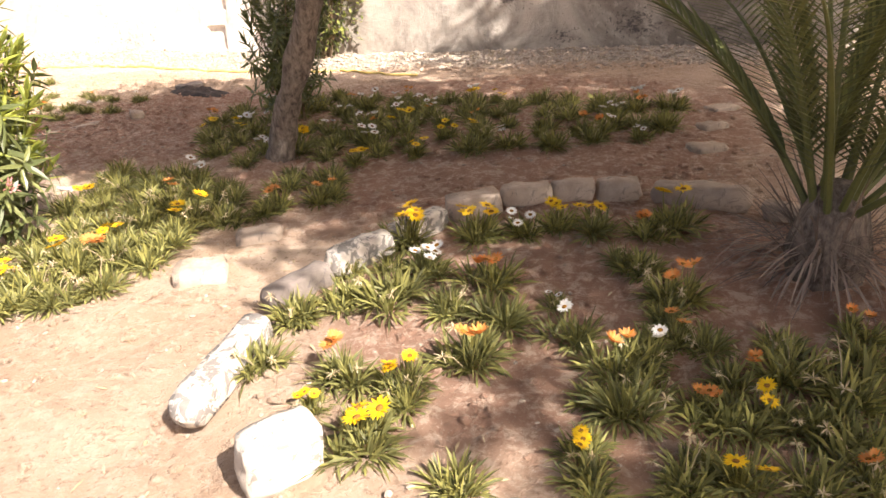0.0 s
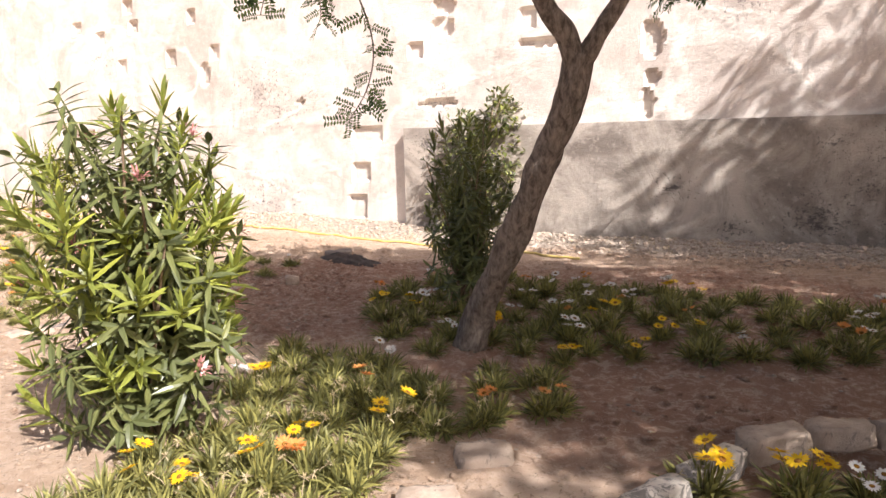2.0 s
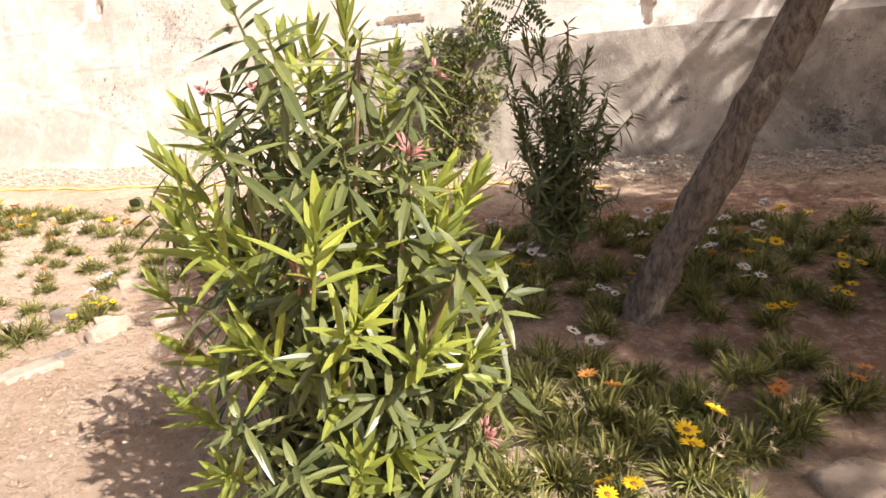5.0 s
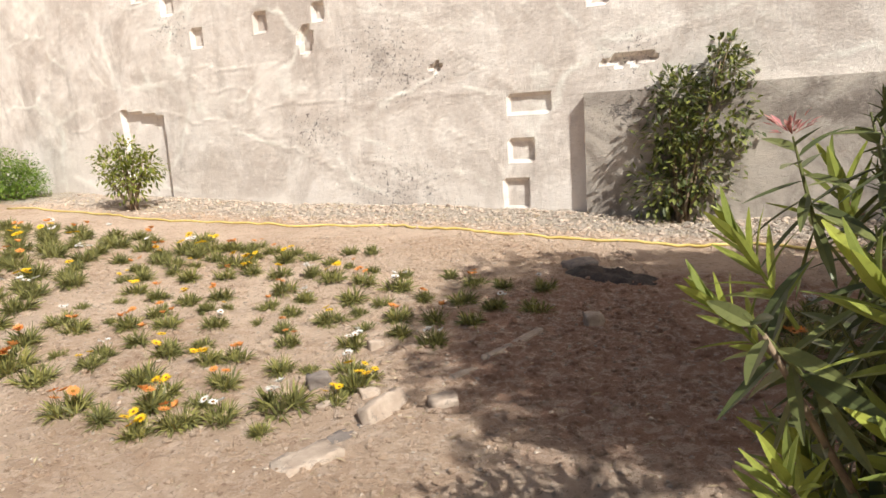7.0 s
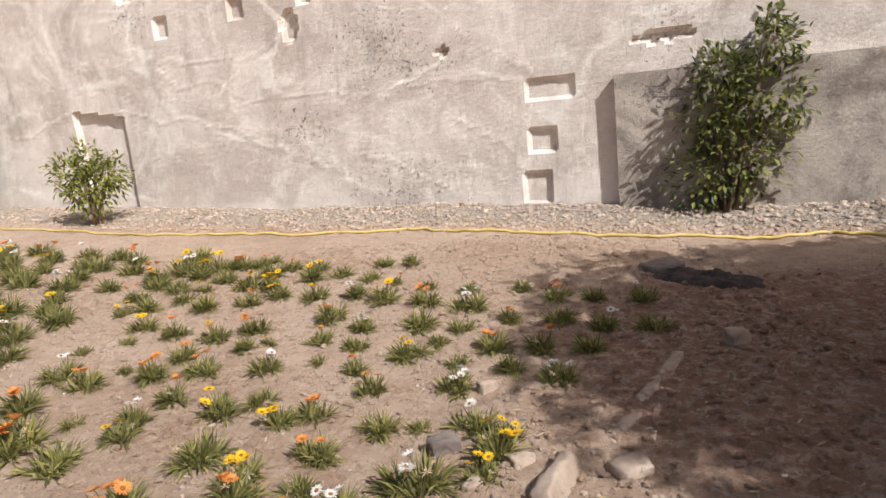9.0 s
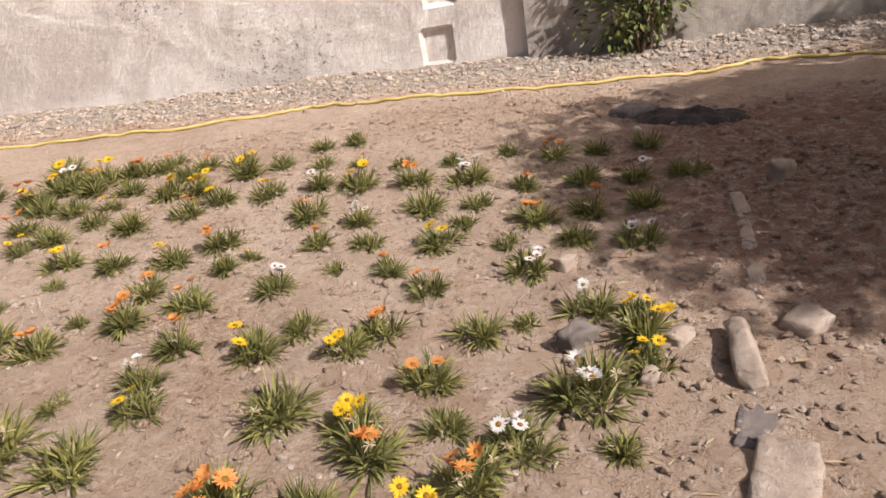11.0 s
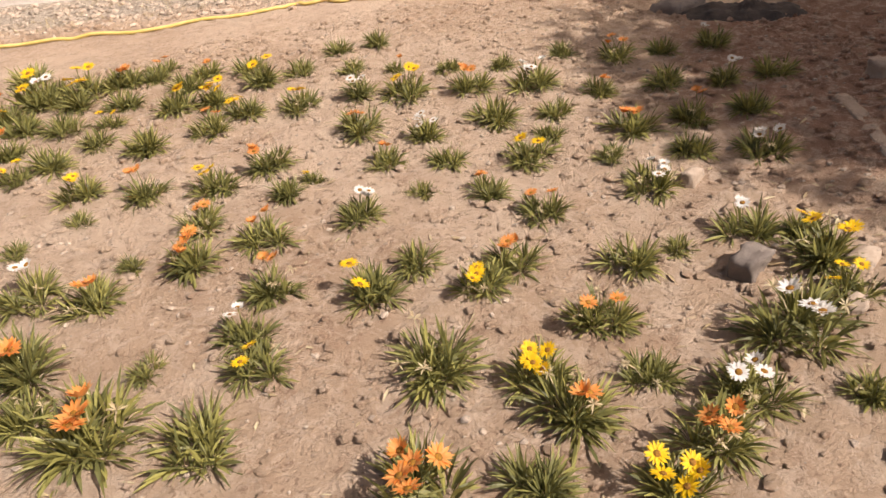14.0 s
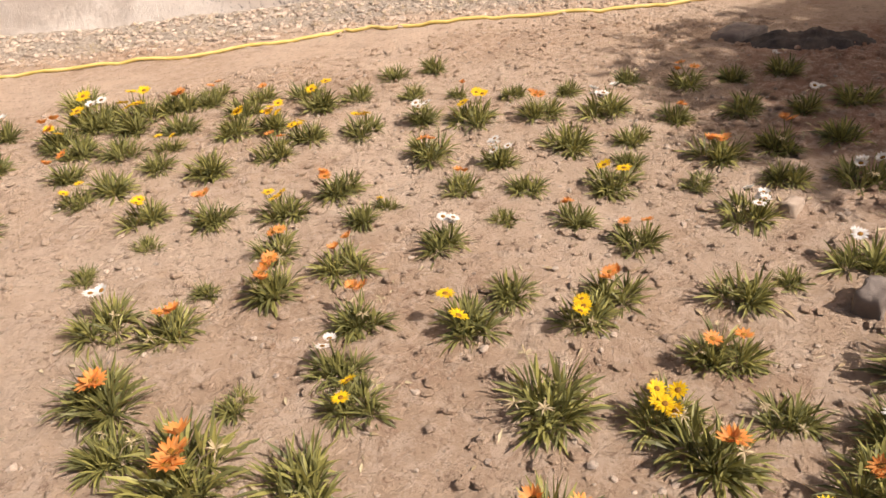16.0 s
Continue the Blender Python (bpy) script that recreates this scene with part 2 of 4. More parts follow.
class Blades:
    """Collects tubes and leaf blades into one mesh."""

    def __init__(self):
        self.verts, self.faces = [], []

    def blade(self, foot, way, up, length, width, droop=0.3, fold=0.25, rungs=4, shape=0.45):
        way = Vector(way).normalized()
        side = way.cross(Vector(up))
        if side.length < 1e-4:
            side = Vector((1, 0, 0))
        side.normalize()
        lift = side.cross(way).normalized()
        k = len(self.verts)
        p, d = Vector(foot), way.copy()
        for i in range(rungs + 1):
            f = i / rungs
            w = width * 0.5 * (math.sin(math.pi * min(1.0, 0.12 + f ** (0.7 / (shape + 0.25)) * 0.88)) ** 0.8 if 0 < i < rungs else 0.12)
            self.verts += [tuple(p - side * w + lift * w * fold), tuple(p), tuple(p + side * w + lift * w * fold)]
            d = (d - Vector((0, 0, droop / rungs))).normalized()
            lift = side.cross(d).normalized()
            p = p + d * (length / rungs)
        for i in range(rungs):
            a = k + 3 * i
            self.faces += [(a, a + 1, a + 4, a + 3), (a + 1, a + 2, a + 5, a + 4)]

    def tube(self, points, radii, sides=7, knobs=0.0, seed=0):
        k = len(self.verts)
        pts = [Vector(p) for p in points]
        for i, p in enumerate(pts):
            d = (pts[min(i + 1, len(pts) - 1)] - pts[max(i - 1, 0)]).normalized()
            a = d.cross(Vector((0.31, 0.87, 0.2))).normalized()
            b = d.cross(a)
            for j in range(sides):
                g = 2 * math.pi * j / sides
                r = radii[i] * (1 + knobs * noise.noise((p * 6) + Vector((math.cos(g) * 1.7, math.sin(g) * 1.7, seed))))
                self.verts.append(tuple(p + (a * math.cos(g) + b * math.sin(g)) * r))
        for i in range(len(pts) - 1):
            for j in range(sides):
                q = k + i * sides
                self.faces.append((q + j, q + (j + 1) % sides, q + sides + (j + 1) % sides, q + sides + j))
        self.faces.append(tuple(k + j for j in reversed(range(sides))))
        self.faces.append(tuple(k + (len(pts) - 1) * sides + j for j in range(sides)))

    def mesh(self, name, material, smooth=False):
        return mesh_of(name, self.verts, self.faces, material, smooth)


def curve_points(points, steps):
    """A smooth line through points, with steps per stretch."""
    pts = [Vector(p) for p in points]
    pts = [pts[0] * 2 - pts[1]] + pts + [pts[-1] * 2 - pts[-2]]
    out = []
    for i in range(1, len(pts) - 2):
        a, b, c, d = pts[i - 1:i + 3]
        for k in range(steps):
            t = k / steps
            out.append(0.5 * (2 * b + (c - a) * t + (2 * a - 5 * b + 4 * c - d) * t * t + (3 * b - a - 3 * c + d) * t ** 3))
    return out + [pts[-2]]


# ---- ground ----
def ramp(v, low, high):
    f = min(1.0, max(0.0, (v - low) / (high - low)))
    return f * f * (3 - 2 * f)


WALL_FOOT = Vector((3.7, 9.744, 0))
WALL_WAY = Vector((0.9253, -0.3792, 0)).normalized()
WALL_OUT = Vector((WALL_WAY.y, -WALL_WAY.x, 0))


def ground_height(x, y):
    h = 0.12 * min(1.0, max(0.0, (y - 2) / 4)) + 0.15 * ramp(y, 6.2, 10.0) * ramp(x, -1.5, -5.0) + 0.24 * ramp(x, -5.5, -14.0)
    d = (Vector((x, y, 0)) - WALL_FOOT).dot(WALL_OUT)
    h += 0.05 * ramp(d, 1.4, 0.0)
    p = Vector((x, y, 0))
    h += 0.030 * noise.noise(p * 0.9) + 0.022 * noise.noise(p * 2.7) + 0.012 * noise.noise(p * 7.0)
    if -16 < x < 8:
        h += 0.010 * noise.noise(p * 11.0) + 0.016 * max(0.0, noise.noise(p * 21.0 + Vector((3, 1, 0)))) + 0.010 * max(0.0, noise.noise(p * 38.0) - 0.1)
    bed = ramp(math.hypot((x - 0.55) / 1.5, (y - 2.5) / 1.75), 1.05, 0.8)
    return h + 0.05 * bed


def build_ground():
    far = [40, 90, 200, 500, 1500]
    xs = [-v for v in reversed(far)] + [-24, -20] + list(np.arange(-17, -8.4, 0.06)) + list(np.arange(-8.4, -3.4, 0.02)) + list(np.arange(-3.4, 3.0, 0.04)) + list(np.arange(3.0, 8, 0.08)) + [9, 11, 15, 22] + far
    ys = [-v for v in reversed(far)] + [-20, -10, -6, -3] + list(np.arange(-1, 1.2, 0.08)) + list(np.arange(1.2, 5.4, 0.04)) + list(np.arange(5.4, 9.2, 0.021)) + list(np.arange(9.2, 19, 0.055)) + [20, 22, 26] + far
    verts = [(x, y, ground_height(x, y)) for y in ys for x in xs]
    w = len(xs)
    faces = [(j * w + i, j * w + i + 1, (j + 1) * w + i + 1, (j + 1) * w + i) for j in range(len(ys) - 1) for i in range(w - 1)]
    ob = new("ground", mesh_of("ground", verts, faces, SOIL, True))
    tagged(ob, "dry reddish-tan garden soil, crumbly and uneven with dusty paths", "ground", kind="structure")


build_ground()


# ---- fortress wall ----
def wall_point(s, z, out=0.0):
    return WALL_FOOT + WALL_WAY * s + WALL_OUT * out + Vector((0, 0, z))


LEDGE = 1.78
HOLES = [(-14.14, 3.77), (-13.57, 3.17), (-12.16, 3.28), (-10.98, 3.31), (-6.66, 3.0), (-4.75, 3.33), (-13.17, 3.95), (-14.84, 4.06), (-11.53, 4.0), (-13.29, 4.35), (-9.6, 4.42), (-8.4, 4.0)]
NICHES = [(-7.93, -7.34, 1.6, 1.83, 0.05), (-7.95, -7.58, 0.94, 1.21, 0.07), (-8.04, -7.7, 0.29, 0.68, 0.07)]
CHIPS = [(-11.27, 2.91, 0.149, 0.223), (-6.13, 3.63, 0.205, 0.158), (-6.17, 3.32, 0.223, 0.177), (-2.94, 2.89, 0.158, 0.279), (-2.95, 2.36, 0.112, 0.13), (-3.0, 2.01, 0.102, 0.242), (-6.27, 2.16, 0.372, 0.065), (-4.55, 2.96, 0.419, 0.074), (-9.01, 2.3, 0.093, 0.056)]
RIDGES = [((-14.9, 2.01), (-13.49, 1.83), (-11.86, 1.29), (-10.92, 0.87)), ((-13.78, 2.47), (-12.01, 2.08), (-9.94, 1.89), (-8.06, 1.83)), ((-10.27, 1.08), (-9.44, 0.76), (-9.02, 0.45)), ((-11.23, 2.79), (-12.31, 2.52), (-13.5, 2.64)), ((-8.84, 2.68), (-8.23, 2.07), (-7.79, 1.88)), ((-8.76, 1.42), (-8.24, 1.08), (-8.06, 0.8)), ((-2.41, 3.35), (-1.4, 2.55), (-0.69, 1.83)), ((-6.78, 1.97), (-5.83, 2.45), (-5.05, 2.51)), ((-17.1, 1.74), (-16.03, 2.01), (-15.63, 2.05))]


def ridge_lift(s, z):
    best = 9.0
    for line in RIDGES:
        for (a, b), (c, d) in zip(line, line[1:]):
            if not (min(a, c) - 0.2 < s < max(a, c) + 0.2):
                continue
            t = min(1, max(0, ((s - a) * (c - a) + (z - b) * (d - b)) / ((c - a) ** 2 + (d - b) ** 2)))
            best = min(best, math.hypot(s - a - t * (c - a), z - b - t * (d - b)))
    return 0.006 * ramp(best, 0.06, 0.0)


def relief(s, z):
    p = Vector((s, 0, z))
    out = 0.06 * noise.noise(p * 0.4) + 0.020 * noise.noise(p * 1.5) + 0.007 * noise.noise(p * 5.0) + 0.003 * noise.noise(p * 14.0)
    return out + ridge_lift(s + 0.25 * noise.noise(p * 1.3), z + 0.16 * noise.noise(p * 1.7) + 0.04 * noise.noise(p * 7))


def carve(s, z):
    deep = 0.0
    for a, b in HOLES:
        if abs(s - a) < 0.12 and abs(z - b) < 0.14:
            deep = 0.07
    for a, b, c, d, e in NICHES:
        if a < s < b and c < z < d:
            deep = max(deep, e)
    for a, b, w, h in CHIPS:
        q = ((s - a) / w) ** 2 + ((z - b) / h) ** 2 + 0.5 * noise.noise(Vector((s * 9, 3, z * 9)))
        deep = max(deep, 0.09 * ramp(q, 1.0, 0.75))
    if -15.67 < s < -14.62 and z < 2.07 - 0.14 * (s + 15.67):
        deep = max(deep, 0.10)
    return deep


def wall_sheet(name, s0, s1, z0, z1, step_s, step_z, surface, depth, material):
    """A thick wall: an uneven front, a plain back and closed rims."""
    ss = list(np.arange(s0, s1 - 1e-6, step_s)) + [s1]
    zs = list(np.arange(z0, z1 - 1e-6, step_z)) + [z1]
    w, h = len(ss), len(zs)
    verts = [tuple(wall_point(s, z, surface(s, z))) for z in zs for s in ss]
    faces = [(j * w + i, j * w + i + 1, (j + 1) * w + i + 1, (j + 1) * w + i) for j in range(h - 1) for i in range(w - 1)]
    rim = [i for i in range(w)] + [j * w + w - 1 for j in range(1, h)] + [(h - 1) * w + i for i in reversed(range(w - 1))] + [j * w for j in reversed(range(1, h - 1))]
    k = len(verts)
    for r in rim:
        s, z = ss[r % w], zs[r // w]
        verts.append(tuple(wall_point(s, z, -depth)))
    m = len(rim)
    faces += [(rim[i], k + i, k + (i + 1) % m, rim[(i + 1) % m]) for i in range(m)]
    faces.append(tuple(k + i for i in range(m)))
    return new(name, mesh_of(name, verts, faces, material))


def build_walls():
    spots = [(tuple(wall_point(s, z)), r) for s, z, r in ((-9.94, 2.48, 1.1), (-9.44, 2.21, 0.7), (-11.23, 1.5, 0.7), (-6.22, 2.21, 0.6), (-1.81, 3.26, 0.5), (-14.14, 3.39, 0.6), (-9.78, 0.38, 1.3))]
    upper = wall_material("pale_limestone_wall", (0.75, 0.675, 0.60), (0.56, 0.485, 0.42), spots, 0.26)
    spots = [(tuple(wall_point(s, z)), r) for s, z, r in ((-0.8, 0.49, 0.8), (0.14, 0.32, 0.8), (-1.81, 0.35, 0.4), (-0.27, 0.9, 0.5), (-2.61, 0.87, 0.5), (-0.06, 1.36, 0.5), (-0.69, 1.42, 0.4), (-6.32, 1.53, 0.7))]
    lower = wall_material("grey_weathered_render", (0.50, 0.44, 0.37), (0.22, 0.185, 0.155), spots, 0.36, 0.35)
    ob = wall_sheet("wall_north", -34, 16, -0.6, 8.0, 0.05, 0.05, lambda s, z: -0.04 + relief(s, z) - carve(s, z), 0.9, upper)
    tagged(ob, "tall pale limestone fortress wall with square holes, niches and scars", "wall", kind="structure")
    ob = wall_sheet("wall_plinth", -6.82, 16, -0.6, LEDGE, 0.05, 0.05, lambda s, z: 0.10 + 0.6 * relief(s, z), 0.02, lower)
    tagged(ob, "low grey rendered plinth along the fortress wall, stained black below", "wall", kind="structure")


build_walls()


# ---- stones ----
def stone_mesh(name, length, width, height, seed, material, rough=0.2, cuts=5):
    bm = bmesh.new()
    bmesh.ops.create_cube(bm, size=1.0)
    bmesh.ops.subdivide_edges(bm, edges=bm.edges[:], cuts=cuts, use_grid_fill=True)
    size = Vector((length, width, height * 1.3))
    least = min(size)
    for v in bm.verts:
        p = v.co.copy()
        p = p.lerp(p.normalized() * 0.62, 0.30)
        p = Vector((p.x * size.x, p.y * size.y, p.z * size.z))
        big, fine = p * (0.9 / least), p * (3.2 / least)
        for k in range(3):
            p[k] += least * (rough * 1.1 * noise.noise(big + Vector((seed, k * 7.7, 0))) + rough * 0.5 * noise.noise(fine + Vector((seed, k * 3.3, 5))))
        v.co = p + Vector((0, 0, height * 0.36))
    me = bpy.data.meshes.new(name)
    bm.to_mesh(me)
    bm.free()
    me.materials.append(material)
    me.shade_smooth()
    return me


def stone(name, a, b, width, height, seed, material, label, group="", tilt=0.0, rough=0.22):
    a, b = Vector((*a, 0)), Vector((*b, 0))
    mid, turn = (a + b) / 2, math.degrees(math.atan2(b.y - a.y, b.x - a.x))
    ob = new(name, stone_mesh(name, (b - a).length, width, height, seed, material, rough))
    ob.matrix_world = pose(*spot(mid.x, mid.y, -0.02), tilt, 0, turn)
    return tagged(ob, label, "stone", group)


EDGE = "stones edging the front flower bed"
for a, b, w, h, material, label in (
    ((-0.68, 1.73), (-0.47, 1.86), 0.144, 0.129, PALE_ROCK, "whitewashed rounded boulder with dark worn spots"),
    ((-0.97, 2.08), (-0.83, 2.74), 0.122, 0.088, WORN_ROCK, "long whitewashed kerb stone with dark weathered top"),
    ((-0.82, 2.90), (-0.59, 3.17), 0.122, 0.082, GREY_ROCK, "dark grey weathered kerb stone with pale rim"),
    ((-0.57, 3.20), (-0.29, 3.48), 0.115, 0.095, WORN_ROCK, "rough pitted limestone kerb stone"),
    ((-0.27, 3.52), (0.01, 3.77), 0.115, 0.095, WORN_ROCK, "pitted pale limestone kerb stone"),
    ((0.04, 3.82), (0.34, 3.94), 0.122, 0.102, ROCK, "pale limestone kerb stone beside yellow flowers"),
    ((0.37, 3.95), (0.66, 4.01), 0.122, 0.095, ROCK, "weathered limestone kerb stone with dark spots"),
    ((0.68, 4.01), (0.93, 4.03), 0.115, 0.095, ROCK, "weathered limestone kerb stone"),
    ((0.95, 4.03), (1.21, 4.02), 0.122, 0.109, ROCK, "limestone kerb stone with a worn end"),
    ((1.28, 3.97), (1.76, 3.75), 0.122, 0.116, ROCK, "squared limestone kerb block with clean end"),
    ((1.80, 3.66), (2.10, 3.42), 0.122, 0.061, ROCK, "low half-buried limestone kerb stone by palm"),
):
    stone("kerb_stone", a, b, w, h, a[0] * 9 + 4, material, label, EDGE, rough=0.15).location.z += 0.05
BED = "stones edging the large flower bed"
for a, b, w, h, material, tilt, label in (
    ((-3.51, 7.54), (-3.7, 7.21), 0.07, 0.04, ROCK, 0, "thin half-buried edging stone in soil"),
    ((-3.72, 7.21), (-3.88, 6.96), 0.06, 0.04, ROCK, 5, "thin half-buried edging stone in soil"),
    ((-3.9, 6.92), (-4.09, 6.65), 0.07, 0.04, ROCK, 0, "thin half-buried edging stone in soil"),
    ((-4.31, 6.45), (-4.46, 6.18), 0.08, 0.12, ROCK, 18, "leaning slab of limestone at bed edge"),
    ((-4.45, 6.15), (-4.65, 5.95), 0.15, 0.04, GREY_ROCK, 0, "flat dark grey stone sunk in soil"),
    ((-4.56, 5.93), (-4.78, 5.7), 0.17, 0.06, ROCK, 0, "squared tan limestone block at bed edge"),
):
    stone("edging_stone", a, b, w, h, a[1] * 5, material, label, BED, tilt).location.z -= 0.015
for x, y, size, h, material, label in (
    (-4.85, 6.71, 0.12, 0.10, GREY_ROCK, "round dark stone lying among gazanias"),
    (-4.61, 7.28, 0.08, 0.07, ROCK, "small pale stone lying in flower bed"),
    (-3.14, 7.63, 0.12, 0.09, ROCK, "pale rounded stone on shaded path"),
    (-4.09, 6.39, 0.15, 0.05, ROCK, "flat pale stone on the path"),
    (-4.74, 6.38, 0.07, 0.05, ROCK, "pale chipped stone beside gazania"),
    (-4.52, 6.54, 0.10, 0.05, ROCK, "tan stone beside yellow gazania"),
    (-1.28, 3.42, 0.26, 0.08, ROCK, "pale rounded rock at bed corner"),
    (-1.08, 3.92, 0.26, 0.06, ROCK, "rough tan rock half buried in soil"),
    (2, 5, 0.24, 0.05, ROCK, "low stone at path edge"),
    (2.25, 5.55, 0.22, 0.05, ROCK, "low stone at path edge"),
    (2.54, 6.05, 0.26, 0.05, ROCK, "flat stone at the bed's far corner"),
    (-3.06, 9.29, 0.32, 0.08, GREY_ROCK, "grey stone beside black plastic sheet"),
):
    stone("rock", (x - size / 2, y - 0.02), (x + size / 2, y + 0.02), size * 0.8, h, x * 7 + y, material, label)
ob = stone("stone_block", tuple(wall_point(-0.08, 0).xy), tuple(wall_point(0.15, 0).xy), 0.2, 0.31, 2.0, ROCK, "rough upright stone block on wall ledge", rough=0.08)
ob.location = wall_point(0.04, LEDGE - 0.01, 0.02)


def build_sheet():
    """The crumpled black plastic that lies half buried."""
    verts, n, m = [], 40, 18
    for j in range(m + 1):
        for i in range(n + 1):
            u, v = i / n * 2 - 1, j / m * 2 - 1
            x, y = -2.84 + 0.40 * u + 0.10 * v, 8.91 - 0.19 * u + 0.20 * v
            edge = max(0.0, 1 - (abs(u) ** 3 + abs(v) ** 2.5))
            p = Vector((u * 2.4, v * 1.6, 0))
            verts.append((x, y, ground_height(x, y) - 0.02 + edge * (0.07 + 0.06 * noise.noise(p * 1.3) + 0.04 * abs(noise.noise(p * 4)))))
    faces = [(j * (n + 1) + i, j * (n + 1) + i + 1, (j + 1) * (n + 1) + i + 1, (j + 1) * (n + 1) + i) for j in range(m) for i in range(n)]
    ob = new("plastic_sheet", mesh_of("plastic_sheet", verts, faces, BLACK, True))
    tagged(ob, "crumpled black plastic sheet half buried in dark soil", "plastic sheet")


build_sheet()


def build_hose():
    way = [(-12.48, 14.52), (-10.28, 13.58), (-8.89, 12.88), (-7.14, 12.21), (-5.66, 11.76), (-5.18, 11.68), (-4.7, 11.33), (-3.75, 10.92), (-2.7, 10.51), (-1.74, 10.19), (-1.26, 10.16), (-0.8, 9.76), (-0.11, 9.16)]
    pts = [Vector(spot(p.x + 0.03 * math.sin(i * 0.9), p.y, 0.016)) for i, p in enumerate(curve_points([(x, y, 0) for x, y in way], 12))]
    b = Blades()
    b.tube(pts, [0.016] * len(pts), 8)
    tagged(new("garden_hose", b.mesh("garden_hose", HOSE, True)), "long yellow garden hose lying along the dirt path", "hose")


build_hose()


# ---- gazanias ----
def rosette_mesh(rng):
    """A dome of narrow leaves that arch out of a few crowns."""
    b = Blades()
    hearts = [(0.075 * math.sqrt(rng.random()), rng.uniform(0, 6.28)) for _ in range(6)]
    hearts = [(r * math.cos(a), r * math.sin(a)) for r, a in hearts]
    for i in range(330):
        hx, hy = hearts[i % 6]
        turn, rise = rng.uniform(0, 2 * math.pi), radians(88 - 70 * rng.random())
        way = Vector((math.cos(turn) * math.cos(rise) + hx * 4, math.sin(turn) * math.cos(rise) + hy * 4, math.sin(rise)))
        foot = (hx + 0.012 * math.cos(turn), hy + 0.012 * math.sin(turn), rng.uniform(0, 0.03))
        b.blade(foot, way, (rng.uniform(-0.6, 0.6), rng.uniform(-0.6, 0.6), 1), rng.uniform(0.05, 0.13), rng.uniform(0.006, 0.0125), rng.uniform(0.3, 1.3), rng.uniform(-0.05, 0.25), 3, 0.05)
    return b.mesh("leaf_rosette", GAZ_LEAF)


def spent_mesh(rng):
    """One withered flower head on a bent stalk."""
    b = Blades()
    a, h = rng.uniform(0, 6.28), rng.uniform(0.08, 0.13)
    p = Vector((0.09 * math.cos(a), 0.09 * math.sin(a), h))
    b.tube([(0, 0, 0), p * 0.6 + Vector((0, 0, 0.02)), p], [0.0016] * 3, 4)
    for j in range(14):
        w = Vector((rng.gauss(0, 1), rng.gauss(0, 1), rng.gauss(0.6, 0.7)))
        b.blade(p, w, (0, 0, 1), rng.uniform(0.018, 0.03), 0.005, 0.4, 0.2, 2, 0.5)
    return b.mesh("spent_flower", STRAW)


def flower_meshes(rng, colour, opening):
    """Petals and centre of one flower head, its stem's foot at the origin and its face up."""
    b = Blades()
    for ring, count in ((0, 15), (1, 9)):
        for i in range(count):
            turn = 2 * math.pi * (i + 0.5 * ring) / count + rng.uniform(-0.06, 0.06)
            rise = opening + 0.12 * ring + rng.uniform(-0.12, 0.12)
            way = (math.cos(turn) * math.cos(rise), math.sin(turn) * math.cos(rise), math.sin(rise))
            b.blade((0.009 * math.cos(turn), 0.009 * math.sin(turn), 0.002 * ring), way, (0, 0, 1), (0.027 if colour == "white" else 0.033) * rng.uniform(0.9, 1.1), 0.0115, 0.15, 0.2, 3, 0.6)
    petals = b.mesh("petals", PETALS[colour])
    verts, faces = [(0, 0, 0.008)], []
    for k, (r, z) in enumerate(((0.007, 0.007), (0.0125, 0.003))):
        verts += [(r * math.cos(2 * math.pi * i / 12), r * math.sin(2 * math.pi * i / 12), z) for i in range(12)]
    faces += [(0, 1 + i, 1 + (i + 1) % 12) for i in range(12)] + [(1 + i, 13 + i, 13 + (i + 1) % 12, 1 + (i + 1) % 12) for i in range(12)]
    return petals, mesh_of("flower_centre", verts, faces, CENTRE)


rng = random.Random(11)
ROSETTES = [rosette_mesh(rng) for _ in range(7)]
SPENT = [spent_mesh(rng) for _ in range(6)]
HEADS = {(c, k): flower_meshes(rng, c, o) for c in ("yellow", "orange", "white") for k, o in enumerate({"yellow": (0.15, 0.3), "orange": (0.35, 0.75), "white": (0.2, 0.55)}[c])}
STEMS = []
for k in range(3):
    b = Blades()
    b.tube([(0, 0, 0), (0.012, 0.004 * k, 0.5), (0.0, 0.0, 1.0)], [0.0022, 0.0022, 0.002], 5)
    STEMS.append(b.mesh("stem", GAZ_LEAF))
MADE = {}


